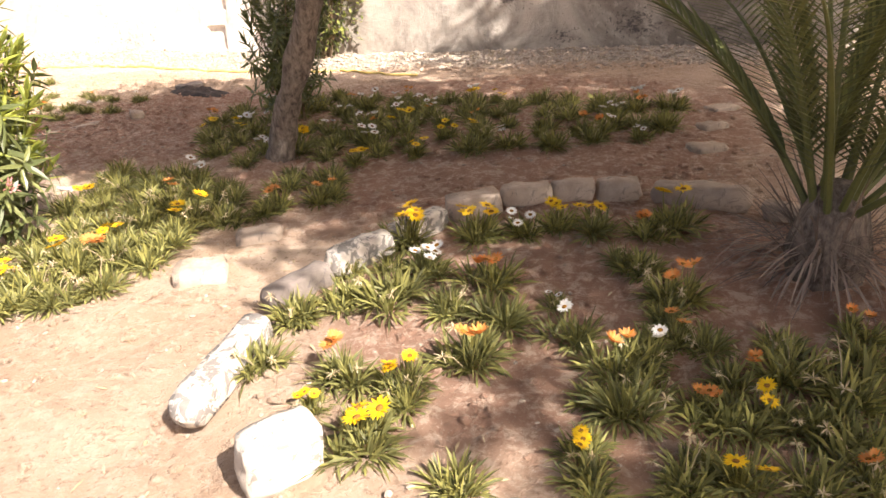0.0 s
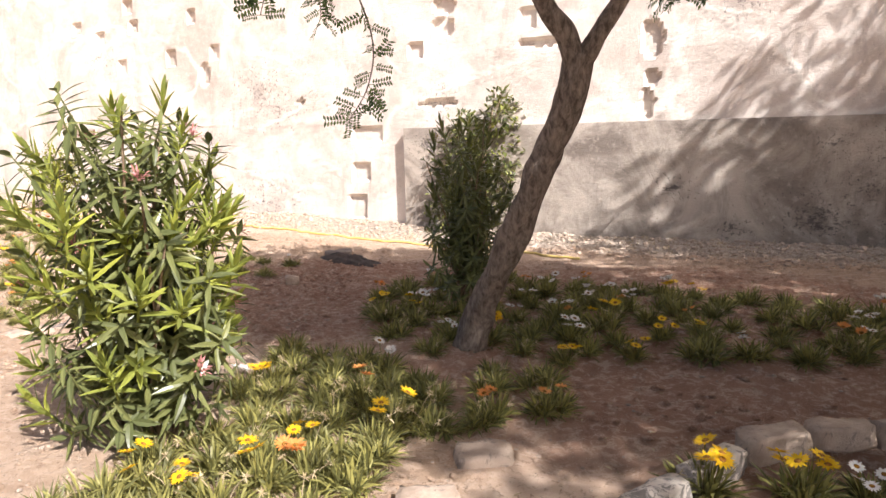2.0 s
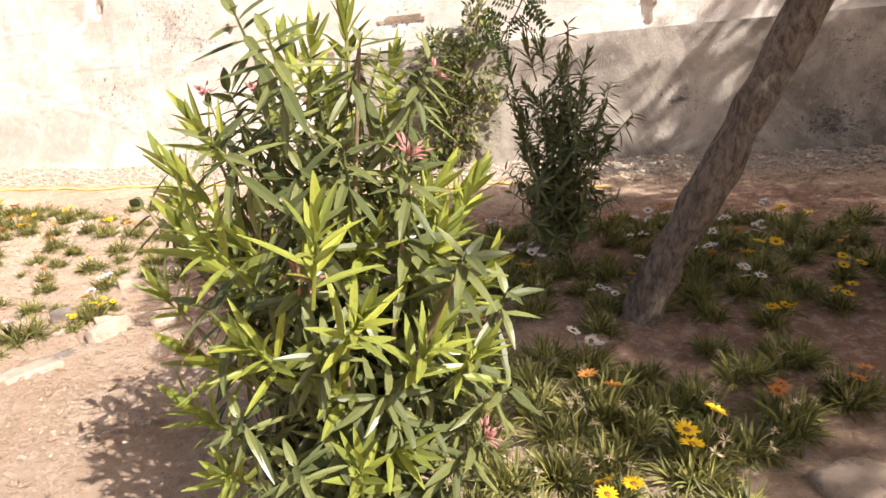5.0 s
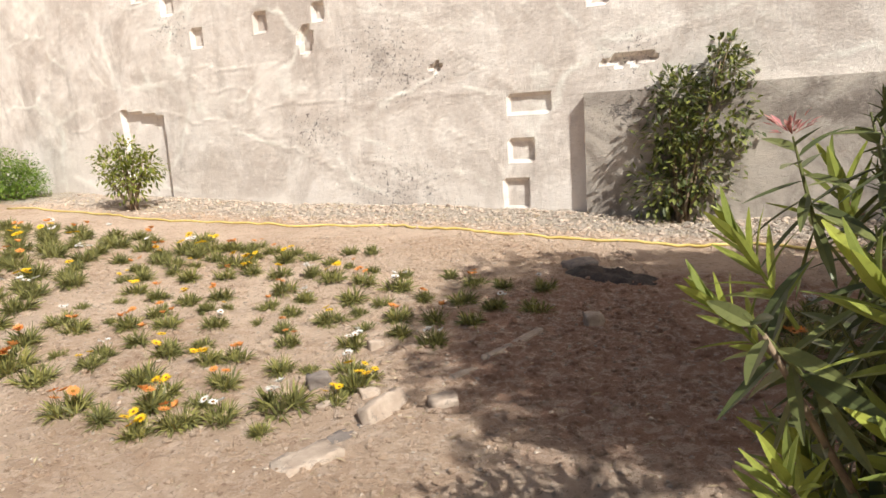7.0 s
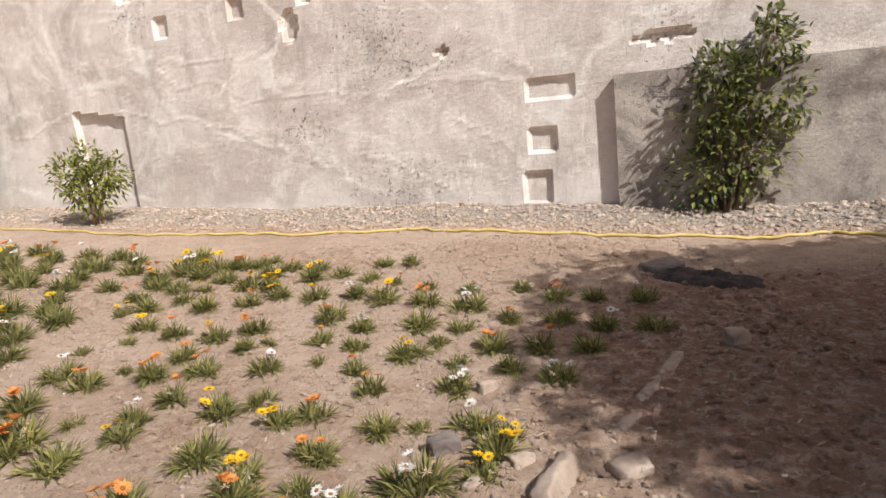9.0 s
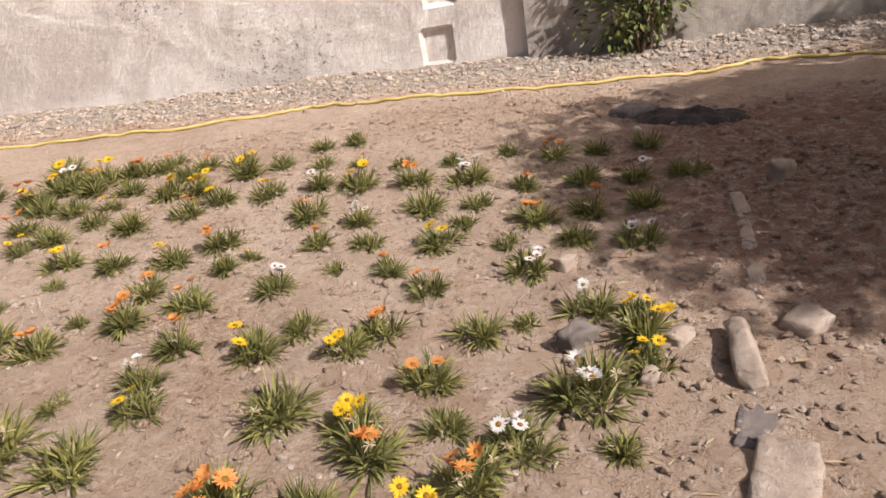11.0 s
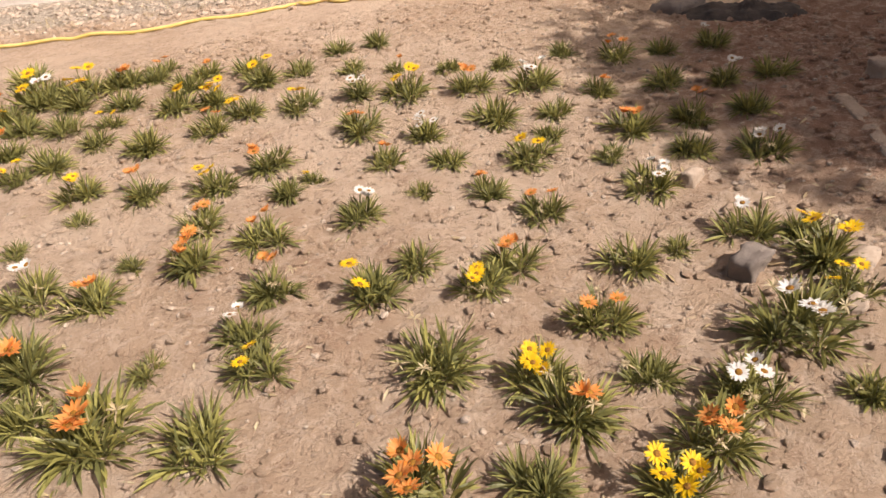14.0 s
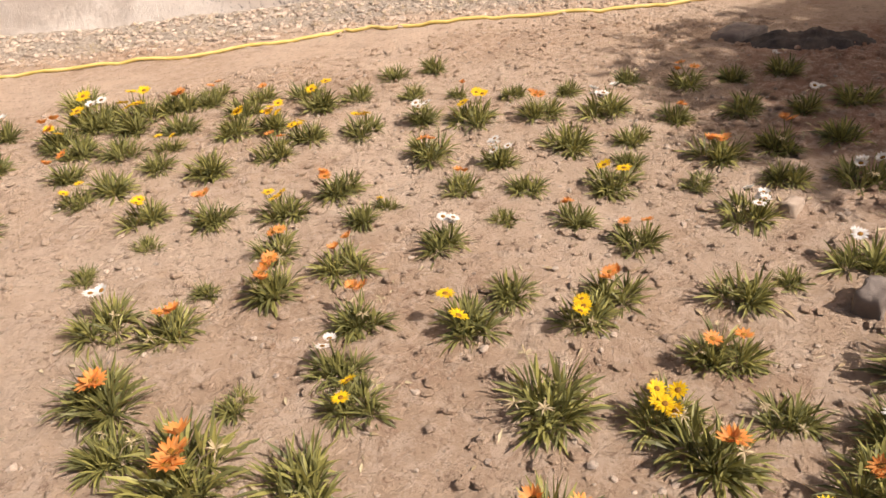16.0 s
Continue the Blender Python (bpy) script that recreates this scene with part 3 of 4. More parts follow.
def gazania(x, y, size, colour="", blooms=0, where="", seed=0):
    """A clump of gazania, built once for each kind and then copied."""
    rng = random.Random(seed * 31 + 7)
    blooms += 1 if blooms else 0
    key = (colour, blooms, seed % 6)
    grow = size / 0.27
    turn = rng.uniform(0, 360)
    m = pose(*spot(x, y, -0.012), 0, 0, turn)
    look_of = {"": "green leafy gazania clump without open flowers", "yellow": "green gazania clump with bright yellow daisy flowers", "orange": "green gazania clump with orange daisy flowers", "white": "green gazania clump with white daisy flowers"}[colour]
    if key in MADE:
        first, base = MADE[key]
        ob = copy_thing(first, m @ Matrix.Scale(grow / base, 4))
    else:
        ob = new("gazania")
        part("leaf_rosette", ROSETTES[rng.randrange(len(ROSETTES))], ob)
        if seed % 3 != 1:
            for i in range(2 + seed % 2):
                part("spent_flower", SPENT[(seed + i) % 6], ob, "withered straw-coloured flower head")
        for i in range(blooms):
            petals, centre = HEADS[(colour, rng.randrange(2))]
            a, r, h = rng.uniform(0, 6.28) + i * 2.4, rng.uniform(0.02, 0.08), rng.uniform(0.115, 0.165)
            top = Vector((r * math.cos(a), r * math.sin(a), h))
            lean = Euler((rng.uniform(-0.45, 0.45), rng.uniform(-0.45, 0.45), rng.uniform(0, 6)))
            head = part("flower", petals, ob, colour + " daisy flower head")
            head.matrix_basis = Matrix.LocRotScale(top, lean, [0.88] * 3)
            part("flower_centre", centre, head, "dark golden centre")
            stalk = part("stem", STEMS[i % 3], ob)
            stalk.matrix_basis = Matrix.LocRotScale(None, Vector((0, 0, 1)).rotation_difference(top), (1, 1, top.length))
        ob.matrix_basis = m @ Matrix.Scale(grow, 4)
        tagged(ob, look_of + " in dry soil", "flower plant", where)
        MADE[key] = (ob, grow)
    tagged(ob, group=where)
    return ob


class Patch:
    """Far gazanias, too many and too small to be things, joined into one mesh."""

    def __init__(self):
        self.verts, self.faces, self.slots, self.count = [], [], [], 0

    def add(self, me, m, slot):
        co = np.empty(len(me.vertices) * 3)
        me.vertices.foreach_get("co", co)
        m = np.array(m)
        self.verts.append(co.reshape(-1, 3) @ m[:3, :3].T + m[:3, 3])
        self.faces += [tuple(self.count + v for v in p.vertices) for p in me.polygons]
        self.slots += [slot] * len(me.polygons)
        self.count += len(me.vertices)

    def plant(self, x, y, size, colour, blooms, seed):
        rng = random.Random(seed * 17 + 3)
        m = pose(*spot(x, y, -0.012), 0, 0, rng.uniform(0, 360)) @ Matrix.Scale(size / 0.27, 4)
        self.add(ROSETTES[rng.randrange(len(ROSETTES))], m, 0)
        for i in range(blooms):
            a, r = rng.uniform(0, 6.28), rng.uniform(0.02, 0.08)
            top = Matrix.LocRotScale((r * math.cos(a), r * math.sin(a), rng.uniform(0.14, 0.18)), Euler((rng.uniform(-0.4, 0.4), rng.uniform(-0.4, 0.4), a)), None)
            petals, centre = HEADS[(colour, rng.randrange(2))]
            self.add(petals, m @ top, {"yellow": 1, "orange": 2, "white": 3}[colour])
            self.add(centre, m @ top, 4)

    def done(self, label):
        me = mesh_of("gazania_patch", [tuple(v) for v in np.concatenate(self.verts)], self.faces, GAZ_LEAF)
        for material in (PETALS["yellow"], PETALS["orange"], PETALS["white"], CENTRE):
            me.materials.append(material)
        me.polygons.foreach_set("material_index", self.slots)
        tagged(new("gazania_patch", me), label, "flower plant", kind="stuff")


for i, (x, y, size, n) in enumerate(((-6.98, 7.01, 0.36, 3), (-7.16, 7.44, 0.33, 1), (-6.97, 7.69, 0.26, 1), (-5.75, 6.43, 0.29, 1), (-6.2, 6.4, 0.29, 4), (-5.47, 6.17, 0.24, 3), (-5.44, 6.73, 0.23, 1), (-5.52, 7.16, 0.22, 2), (-6.34, 7.47, 0.23, 1), (-6.58, 7.78, 0.25, 3), (-6.3, 7.81, 0.24, 1), (-6.52, 8.07, 0.22, 1), (-5.24, 7.41, 0.21, 1), (-5.38, 7.66, 0.21, 1), (-6.73, 8.54, 0.23, 1), (-6.15, 8.48, 0.25, 1), (-5.65, 8.19, 0.21, 1), (-5.64, 8.6, 0.26, 1), (-6.33, 9.05, 0.25, 1), (-4.53, 7.8, 0.26, 2), (-4.23, 7.72, 0.25, 1), (-4.41, 8.27, 0.21, 1), (-4.96, 8.68, 0.24, 2), (-6.24, 10.11, 0.23, 1),)):
    gazania(x, y, size, "orange", n, "gazanias of the large bed", i + 0)
for i, (x, y, size, n) in enumerate(((-6.5, 10.39, 0.24, 1), (-6.74, 10.26, 0.28, 2), (-5.18, 9.23, 0.16, 1), (-4, 8.66, 0.24, 2),)):
    gazania(x, y, size, "orange", n, "gazanias of the large bed", i + 24)
for i, (x, y, size, n) in enumerate(((-6.48, 7.06, 0.21, 1), (-5.74, 6.61, 0.21, 5), (-5.66, 6.09, 0.23, 4), (-5.69, 7.06, 0.22, 3), (-6.05, 7.24, 0.26, 1), (-4.6, 6.61, 0.27, 2), (-4.7, 6.44, 0.19, 2), (-4.54, 6.78, 0.19, 1), (-7.02, 8.69, 0.23, 2), (-7.32, 9.03, 0.2, 1), (-6.43, 8.44, 0.24, 2), (-5.99, 8.24, 0.14, 1), (-5.05, 7.86, 0.26, 1), (-5.28, 8.84, 0.28, 2), (-5.84, 9.1, 0.25, 2), (-6.14, 9.15, 0.25, 2), (-6.24, 9.5, 0.24, 5), (-6.48, 9.57, 0.28, 1), (-6.98, 10.27, 0.32, 2), (-7.27, 10.34, 0.37, 1), (-7.42, 10.04, 0.25, 1), (-6.85, 9.56, 0.19, 1), (-5.94, 9.65, 0.28, 1),)):
    gazania(x, y, size, "yellow", n, "gazanias of the large bed", i + 48)
for i, (x, y, size, n) in enumerate(((-7.18, 7.86, 0.25, 1), (-6.48, 7.25, 0.22, 1), (-5.27, 6.25, 0.24, 3), (-4.96, 6.39, 0.33, 2), (-4.7, 6.88, 0.24, 1), (-5.9, 7.75, 0.23, 2), (-4.77, 7.34, 0.24, 4), (-5.36, 8.33, 0.23, 5), (-4.22, 7.29, 0.26, 2), (-3.82, 7.96, 0.23, 1), (-4.64, 8.56, 0.28, 4), (-5.52, 9.04, 0.25, 2), (-3.43, 8.52, 0.23, 1),)):
    gazania(x, y, size, "white", n, "gazanias of the large bed", i + 72)
for i, (x, y, size, n) in enumerate(((-7.17, 7.18, 0.23, 0), (-6.69, 6.83, 0.3, 0), (-6.81, 7.24, 0.14, 0), (-6, 6.8, 0.31, 0), (-5.95, 6.25, 0.22, 0), (-5.47, 6.44, 0.19, 0), (-4.99, 6.11, 0.16, 0), (-5.84, 7.34, 0.2, 0), (-5.16, 6.95, 0.22, 0), (-4.97, 6.94, 0.14, 0), (-6.82, 7.94, 0.14, 0), (-5.61, 7.83, 0.14, 0), (-6.12, 8.14, 0.19, 0), (-7.27, 8.28, 0.15, 0), (-7.02, 8.43, 0.14, 0), (-5.39, 8.02, 0.2, 0), (-7.17, 9.07, 0.27, 0), (-6.94, 9.26, 0.23, 0), (-6.67, 9.07, 0.28, 0), (-5.01, 8.33, 0.29, 0), (-4.71, 8.19, 0.2, 0), (-4.86, 8, 0.17, 0), (-4.45, 7.47, 0.22, 0), (-4.75, 7.64, 0.17, 0),)):
    gazania(x, y, size, "", n, "gazanias of the large bed", i + 96)
for i, (x, y, size, n) in enumerate(((-3.99, 7.6, 0.24, 0), (-4.07, 8.12, 0.24, 0), (-7.37, 10.93, 0.32, 0), (-5.41, 9.39, 0.2, 0), (-4.94, 9.03, 0.18, 0), (-4.22, 8.92, 0.2, 0), (-3.76, 8.55, 0.22, 0), (-5.68, 9.64, 0.25, 0), (-3.53, 7.93, 0.24, 0), (-4.64, 8.93, 0.18, 0),)):
    gazania(x, y, size, "", n, "gazanias of the large bed", i + 120)
for i, (x, y, size, n) in enumerate(((1.06, 3.36, 0.27, 3), (0.19, 2.97, 0.34, 2), (0.05, 2.31, 0.35, 1), (-0.4, 2.28, 0.31, 1), (0.59, 2.22, 0.31, 1), (0.96, 2.69, 0.33, 2), (0.85, 2.38, 0.24, 1), (0.79, 1.91, 0.23, 2), (0.97, 2.03, 0.25, 1), (1.15, 1.53, 0.2, 1), (1.54, 2.3, 0.22, 1), (-1.06, 4.38, 0.3, 1), (-0.76, 4.42, 0.3, 1), (-1.85, 3.65, 0.36, 3), (1.27, 5.49, 0.36, 2),)):
    gazania(x, y, size, "orange", n, "gazanias of the front bed", i + 144)
for i, (x, y, size, n) in enumerate(((-0.18, 3.55, 0.37, 4), (0.17, 3.55, 0.35, 4), (0.64, 3.59, 0.28, 2), (0.78, 3.47, 0.31, 2), (1.22, 3.48, 0.37, 2), (-0.53, 2.12, 0.16, 2), (-0.2, 2.22, 0.24, 3), (-0.34, 1.87, 0.32, 2), (1.02, 1.85, 0.24, 1), (0.37, 1.74, 0.21, 3), (0.79, 1.56, 0.26, 1), (-1.55, 4.16, 0.36, 2),)):
    gazania(x, y, size, "yellow", n, "gazanias of the front bed", i + 168)
for i, (x, y, size, n) in enumerate(((0.44, 3.5, 0.27, 3), (-0.11, 3.1, 0.31, 5), (-0.28, 3.2, 0.22, 1), (-0.5, 3.23, 0.22, 1), (0.47, 2.47, 0.27, 1), (0.46, 2.71, 0.16, 1), (0.71, 2.27, 0.26, 1), (-1.63, 6.35, 0.36, 2), (-2.52, 4.65, 0.36, 1), (-0.59, 6.2, 0.36, 2), (-0.13, 6.72, 0.36, 1), (1.48, 5.77, 0.34, 1),)):
    gazania(x, y, size, "white", n, "gazanias of the front bed", i + 192)
for i, (x, y, size, n) in enumerate(((-0.7, 2.83, 0.32, 0), (-0.47, 2.89, 0.3, 0), (-0.27, 2.84, 0.36, 0), (0.01, 2.74, 0.28, 0), (0.19, 2.6, 0.33, 0), (-0.77, 2.42, 0.27, 0), (-0.18, 2.09, 0.23, 0), (-0.05, 1.65, 0.25, 0), (0.67, 2.08, 0.21, 0), (0.89, 2.95, 0.28, 0), (0.87, 2.56, 0.25, 0), (0.94, 2.3, 0.24, 0), (0.56, 1.92, 0.33, 0), (0.9, 1.87, 0.29, 0), (1.18, 2.09, 0.32, 0), (1.29, 1.95, 0.37, 0), (0.37, 1.6, 0.25, 0), (0.62, 1.59, 0.27, 0), (0.72, 1.68, 0.19, 0), (1.14, 1.82, 0.29, 0), (1.18, 1.66, 0.31, 0), (0.96, 1.53, 0.26, 0), (0.81, 3.06, 0.21, 0), (0.46, 2.04, 0.18, 0),)):
    gazania(x, y, size, "", n, "gazanias of the front bed", i + 216)
for i, (x, y, size, n) in enumerate(((1.22, 2.27, 0.24, 0), (1.47, 2.11, 0.27, 0),)):
    gazania(x, y, size, "", n, "gazanias of the front bed", i + 240)


def scatter(corners, count, apart, sizes, bloom, where, seed, taken=(), patch=None):
    """Fill a stretch of a bed with clumps that keep their distance."""
    rng = random.Random(seed)
    xs, ys = [c[0] for c in corners], [c[1] for c in corners]
    had = list(taken)
    for _ in range(4000):
        if count <= 0:
            break
        x, y = rng.uniform(min(xs), max(xs)), rng.uniform(min(ys), max(ys))
        inside = False
        for (a, b), (c, d) in zip(corners, corners[1:] + corners[:1]):
            if (b > y) != (d > y) and x < (c - a) * (y - b) / (d - b) + a:
                inside = not inside
        if not inside or any(math.hypot(x - a, y - b) < apart for a, b in had):
            continue
        had.append((x, y))
        count -= 1
        colour = rng.choices(("", "yellow", "orange", "white"), bloom)[0]
        plant = (x, y, rng.uniform(*sizes), colour, rng.choice((1, 2, 2, 3)) if colour else 0)
        if patch:
            patch.plant(*plant, rng.randrange(90))
        else:
            gazania(*plant, where, rng.randrange(90))


FAR = Patch()
TREE_BED = "gazanias of the bed round the tree"
scatter([(-7.74, 8.82), (-7.76, 11.09), (-11.69, 12.66), (-11.48, 10.43), (-9.18, 9.29), (-7.69, 7.24)], 84, 0.33, (0.28, 0.37), (6, 3, 2, 2), "", 71, patch=FAR)
scatter([(-2.1, 7.6), (-1.0, 7.9), (0.6, 7.3), (2.2, 6.2), (1.8, 5.15), (0.1, 5.3), (-0.9, 4.9), (-2.1, 5.9)], 92, 0.25, (0.22, 0.36), (11, 1, 1, 3), TREE_BED, 72, [(-1.17, 5.41), (-1.3, 6.85)])
scatter([(-2.5, 5.4), (-1.75, 5.0), (-1.4, 4.2), (-1.55, 3.6), (-1.9, 3.1), (-2.9, 3.3), (-2.4, 4.2)], 46, 0.19, (0.28, 0.36), (12, 1, 1, 2), TREE_BED, 73)
scatter([(-1.7, 5.0), (-0.8, 4.9), (-0.6, 4.5), (-1.3, 4.0)], 7, 0.25, (0.26, 0.34), (6, 1, 1, 0), TREE_BED, 74)
scatter([(-7.48, 9.38), (-7.45, 10.62), (-6.23, 10.31), (-4.99, 9.83), (-6.1, 9.92)], 14, 0.24, (0.22, 0.30), (6, 2, 1, 1), "", 75, patch=FAR)
FAR.done("far gazania clumps with yellow, orange and white flowers in soil")


# ---- oleanders and shrubs ----
def whorl_mesh(rng, material, count, length, width, low, high):
    """One leafy shoot growing along z; its leaves rise from low to high degrees."""
    b = Blades()
    b.tube([(0, 0, -0.22), (0, 0, -0.08), (0, 0, 0.05)], [0.006, 0.005, 0.002], 5)
    for i in range(count):
        f = i / (count - 1)
        turn = (i // 3) * 1.05 + (i % 3) * 2.094 + rng.uniform(-0.3, 0.3)
        rise = radians(low + (high - low) * f ** 0.8 + rng.uniform(-11, 11))
        size = length * (1.08 - 0.42 * f ** 2) * rng.uniform(0.75, 1.12)
        way = (math.cos(turn) * math.cos(rise), math.sin(turn) * math.cos(rise), math.sin(rise))
        b.blade((0, 0, -0.16 + 0.19 * f), way, (0, 0, 1), size, width * rng.uniform(0.75, 1.15), rng.uniform(0.0, 0.45), 0.3, 5, 0.5)
    return b.mesh("leaf_whorl", material)


def bud_mesh(rng):
    b = Blades()
    for i in range(30):
        turn, rise = rng.uniform(0, 6.28), radians(rng.uniform(15, 85))
        way = Vector((math.cos(turn) * math.cos(rise), math.sin(turn) * math.cos(rise), math.sin(rise)))
        b.blade(way * rng.uniform(0, 0.05), way, (0, 0, 1), rng.uniform(0.018, 0.036), 0.009, 0.2, 0.3, 3, 0.5)
    return b.mesh("inflorescence", PETALS["pink"])


def oleander(x, y, height, spread, tips, seed, materials, leaf, label, blooms=0, skirt=12):
    rng = random.Random(seed)
    root = new("oleander")
    root.matrix_world = pose(*spot(x, y))
    young = [whorl_mesh(rng, materials[0], 16, leaf, leaf * 0.175, 18, 80) for _ in range(5)]
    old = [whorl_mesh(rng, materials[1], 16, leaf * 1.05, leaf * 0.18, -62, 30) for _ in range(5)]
    buds = [bud_mesh(rng) for _ in range(3)]
    places = []
    for i in range(tips):
        f = (i + 0.5) / tips
        turn, v = i * 2.39996, 1 - 1.85 * f
        r = math.sqrt(max(0.0, 1 - v * v)) if v > -0.5 else 0.86
        shell = rng.uniform(0.6, 1.08) * (1 + 0.32 * noise.noise(Vector((math.cos(turn) * r * 1.6, math.sin(turn) * r * 1.6, v * 2.0 + seed))))
        p = Vector((math.cos(turn) * r * spread * shell, math.sin(turn) * r * spread * shell, height * (0.53 + 0.45 * v * shell) + rng.uniform(-0.06, 0.06)))
        p.z = max(p.z, 0.16)
        places.append((p, v))
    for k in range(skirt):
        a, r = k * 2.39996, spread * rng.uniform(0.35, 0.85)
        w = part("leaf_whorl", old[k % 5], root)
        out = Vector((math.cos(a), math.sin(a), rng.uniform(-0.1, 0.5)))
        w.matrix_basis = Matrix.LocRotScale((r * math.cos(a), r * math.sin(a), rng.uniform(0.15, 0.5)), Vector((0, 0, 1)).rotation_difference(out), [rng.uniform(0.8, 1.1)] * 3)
    for k in range(9):
        b = Blades()
        p = places[(k * 7 + 3) % tips][0]
        foot = Vector((rng.uniform(-0.12, 0.12), rng.uniform(-0.12, 0.12), -0.05))
        b.tube(curve_points([foot, foot.lerp(p, 0.45) * 0.8 + Vector((0, 0, 0.12)), p], 5), [0.016 - 0.0011 * i for i in range(11)], 6)
        part("stem", b.mesh("stem", TWIG, True), root)
    for i, (p, v) in enumerate(places):
        out = Vector((p.x, p.y, 0)).normalized() * (0.62 - 0.3 * max(0, v)) + Vector((0, 0, 0.75 + 0.35 * v)) + Vector([rng.uniform(-0.28, 0.28) for _ in range(3)])
        inner = p - out.normalized() * 0.22
        fresh = rng.random() < (0.62 if v > -0.2 else 0.42)
        w = part("leaf_whorl", (young if fresh else old)[rng.randrange(5)], root)
        w.matrix_basis = Matrix.LocRotScale(p, Vector((0, 0, 1)).rotation_difference(out), [rng.uniform(0.8, 1.15)] * 3)
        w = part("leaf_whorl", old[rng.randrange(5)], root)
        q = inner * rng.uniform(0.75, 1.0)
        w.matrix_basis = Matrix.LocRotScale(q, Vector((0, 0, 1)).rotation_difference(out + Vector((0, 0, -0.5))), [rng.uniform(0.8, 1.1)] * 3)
        if i % 9 == 4 and blooms > 0:
            blooms -= 1
            f = tagged(part("inflorescence", buds[i % 3], root, "faded pink oleander buds"), kind="stuff")
            f.matrix_basis = Matrix.LocRotScale(p + out.normalized() * 0.05, Vector((0, 0, 1)).rotation_difference(out), None)
    return tagged(root, label, "shrub")


oleander(-2.77, 4.08, 1.80, 0.57, 104, 5, (OLE_LEAF, OLE_DARK), 0.165, "tall leafy oleander bush with bright green shoots and pink buds", 11, 30)
oleander(-1.30, 6.85, 1.62, 0.44, 64, 9, (OLE_DARK, OLE_DARK), 0.14, "dark green oleander bush behind the leaning tree")


def leafy_shrub(name, x, y, lobes, count, size, material, seed, label, stems=6):
    """A bush of oval leaves that fill several uneven lobes (x, y, z, r)."""
    rng = random.Random(seed)
    root = new(name)
    root.matrix_world = pose(*spot(x, y))
    for lx, ly, lz, lr in lobes:
        b = Blades()
        for _ in range(int(count * lr * lr)):
            d = Vector([rng.gauss(0, 1) for _ in range(3)]).normalized()
            p = Vector((lx, ly, lz)) + d * lr * (rng.uniform(0.35, 1.0) + 0.25 * noise.noise(d * 2.5 + Vector((seed, lx, 0))))
            if p.z < 0.03:
                continue
            way = (d + Vector([rng.uniform(-0.8, 0.8) for _ in range(3)])).normalized()
            b.blade(p, way, (rng.uniform(-0.5, 0.5), rng.uniform(-0.5, 0.5), 1), size * rng.uniform(0.7, 1.3), size * 0.5, 0.3, 0.2, 2, 0.5)
        part("foliage", b.mesh("foliage", material), root)
        for _ in range(stems):
            b = Blades()
            p = Vector((lx, ly, lz)) + Vector([rng.uniform(-0.6, 0.6) * lr for _ in range(3)])
            foot = Vector((rng.uniform(-0.08, 0.08), rng.uniform(-0.08, 0.08), -0.04))
            b.tube(curve_points([foot, foot.lerp(p, 0.5) + Vector((0, 0, 0.08)), p], 4), [0.02 - 0.0018 * i for i in range(9)], 5)
            part("stem", b.mesh("stem", TWIG, True), root)
    return tagged(root, label, "shrub")


leafy_shrub("shrub", -1.56, 11.64, ((0.15, 0, 0.65, 0.55), (-0.05, 0.1, 1.1, 0.46), (0.40, -0.1, 1.25, 0.50), (0.50, -0.1, 1.80, 0.30), (0.48, -0.05, 2.05, 0.18), (0.02, 0.1, 1.58, 0.30), (-0.22, 0.1, 0.4, 0.44), (0.0, 0.1, 1.45, 0.4)), 2300, 0.095, SHRUB_LEAF, 3, "dense green leafy shrub against the fortress wall", 2)
leafy_shrub("shrub", -9.91, 14.09, ((0, 0, 0.55, 0.46), (-0.30, 0, 0.75, 0.34), (0.30, 0, 0.72, 0.34), (0, 0, 0.95, 0.28)), 2600, 0.09, YELLOW_LEAF, 4, "small yellow-green shrub at the wall's foot", 4)
leafy_shrub("clipped_shrub", -13.32, 15.87, ((0, 0, 0.40, 0.55), (0.35, 0, 0.32, 0.42), (-0.4, 0, 0.34, 0.44)), 12000, 0.05, CLIPPED_LEAF, 5, "rounded clipped green shrub near the wall", 3)


# ---- trees ----
def sprig_mesh(rng, leaflets, length, leaf):
    """One feathered leaf, growing along z."""
    b = Blades()
    b.tube([(0, 0, 0), (0.01, 0, length * 0.5), (0, 0.015, length)], [0.003, 0.002, 0.001], 4)
    for i in range(leaflets):
        z = length * (0.2 + 0.8 * i / leaflets)
        for side in (-1, 1):
            b.blade((0, 0, z), (side, rng.uniform(-0.3, 0.3), 0.45), (0, 1, 0), leaf * rng.uniform(0.8, 1.2), leaf * 0.5, 0.1, 0.15, 2, 0.5)
    return b.mesh("leaf_sprig", TREE_LEAF)


def crown_mesh(rng, centre, radii, count, floor):
    b = Blades()
    for _ in range(count):
        d = Vector([rng.gauss(0, 1) for _ in range(3)]).normalized()
        k = rng.uniform(0.25, 1.0) + 0.3 * noise.noise(d * 2.2 + Vector(centre))
        p = Vector(centre) + Vector((d.x * radii[0], d.y * radii[1], d.z * radii[2])) * k
        if p.z < floor:
            continue
        way = Vector((rng.gauss(0, 1), rng.gauss(0, 1), rng.gauss(-0.2, 0.7))).normalized()
        side = way.cross(Vector((0, 0, 1))).normalized()
        for i in range(5):
            for s in (-1, 1):
                b.blade(p + way * 0.035 * i, way * 0.4 + side * s, (0, 0, 1), 0.07, 0.036, 0.2, 0.15, 2, 0.5)
    return b.mesh("crown", TREE_LEAF)


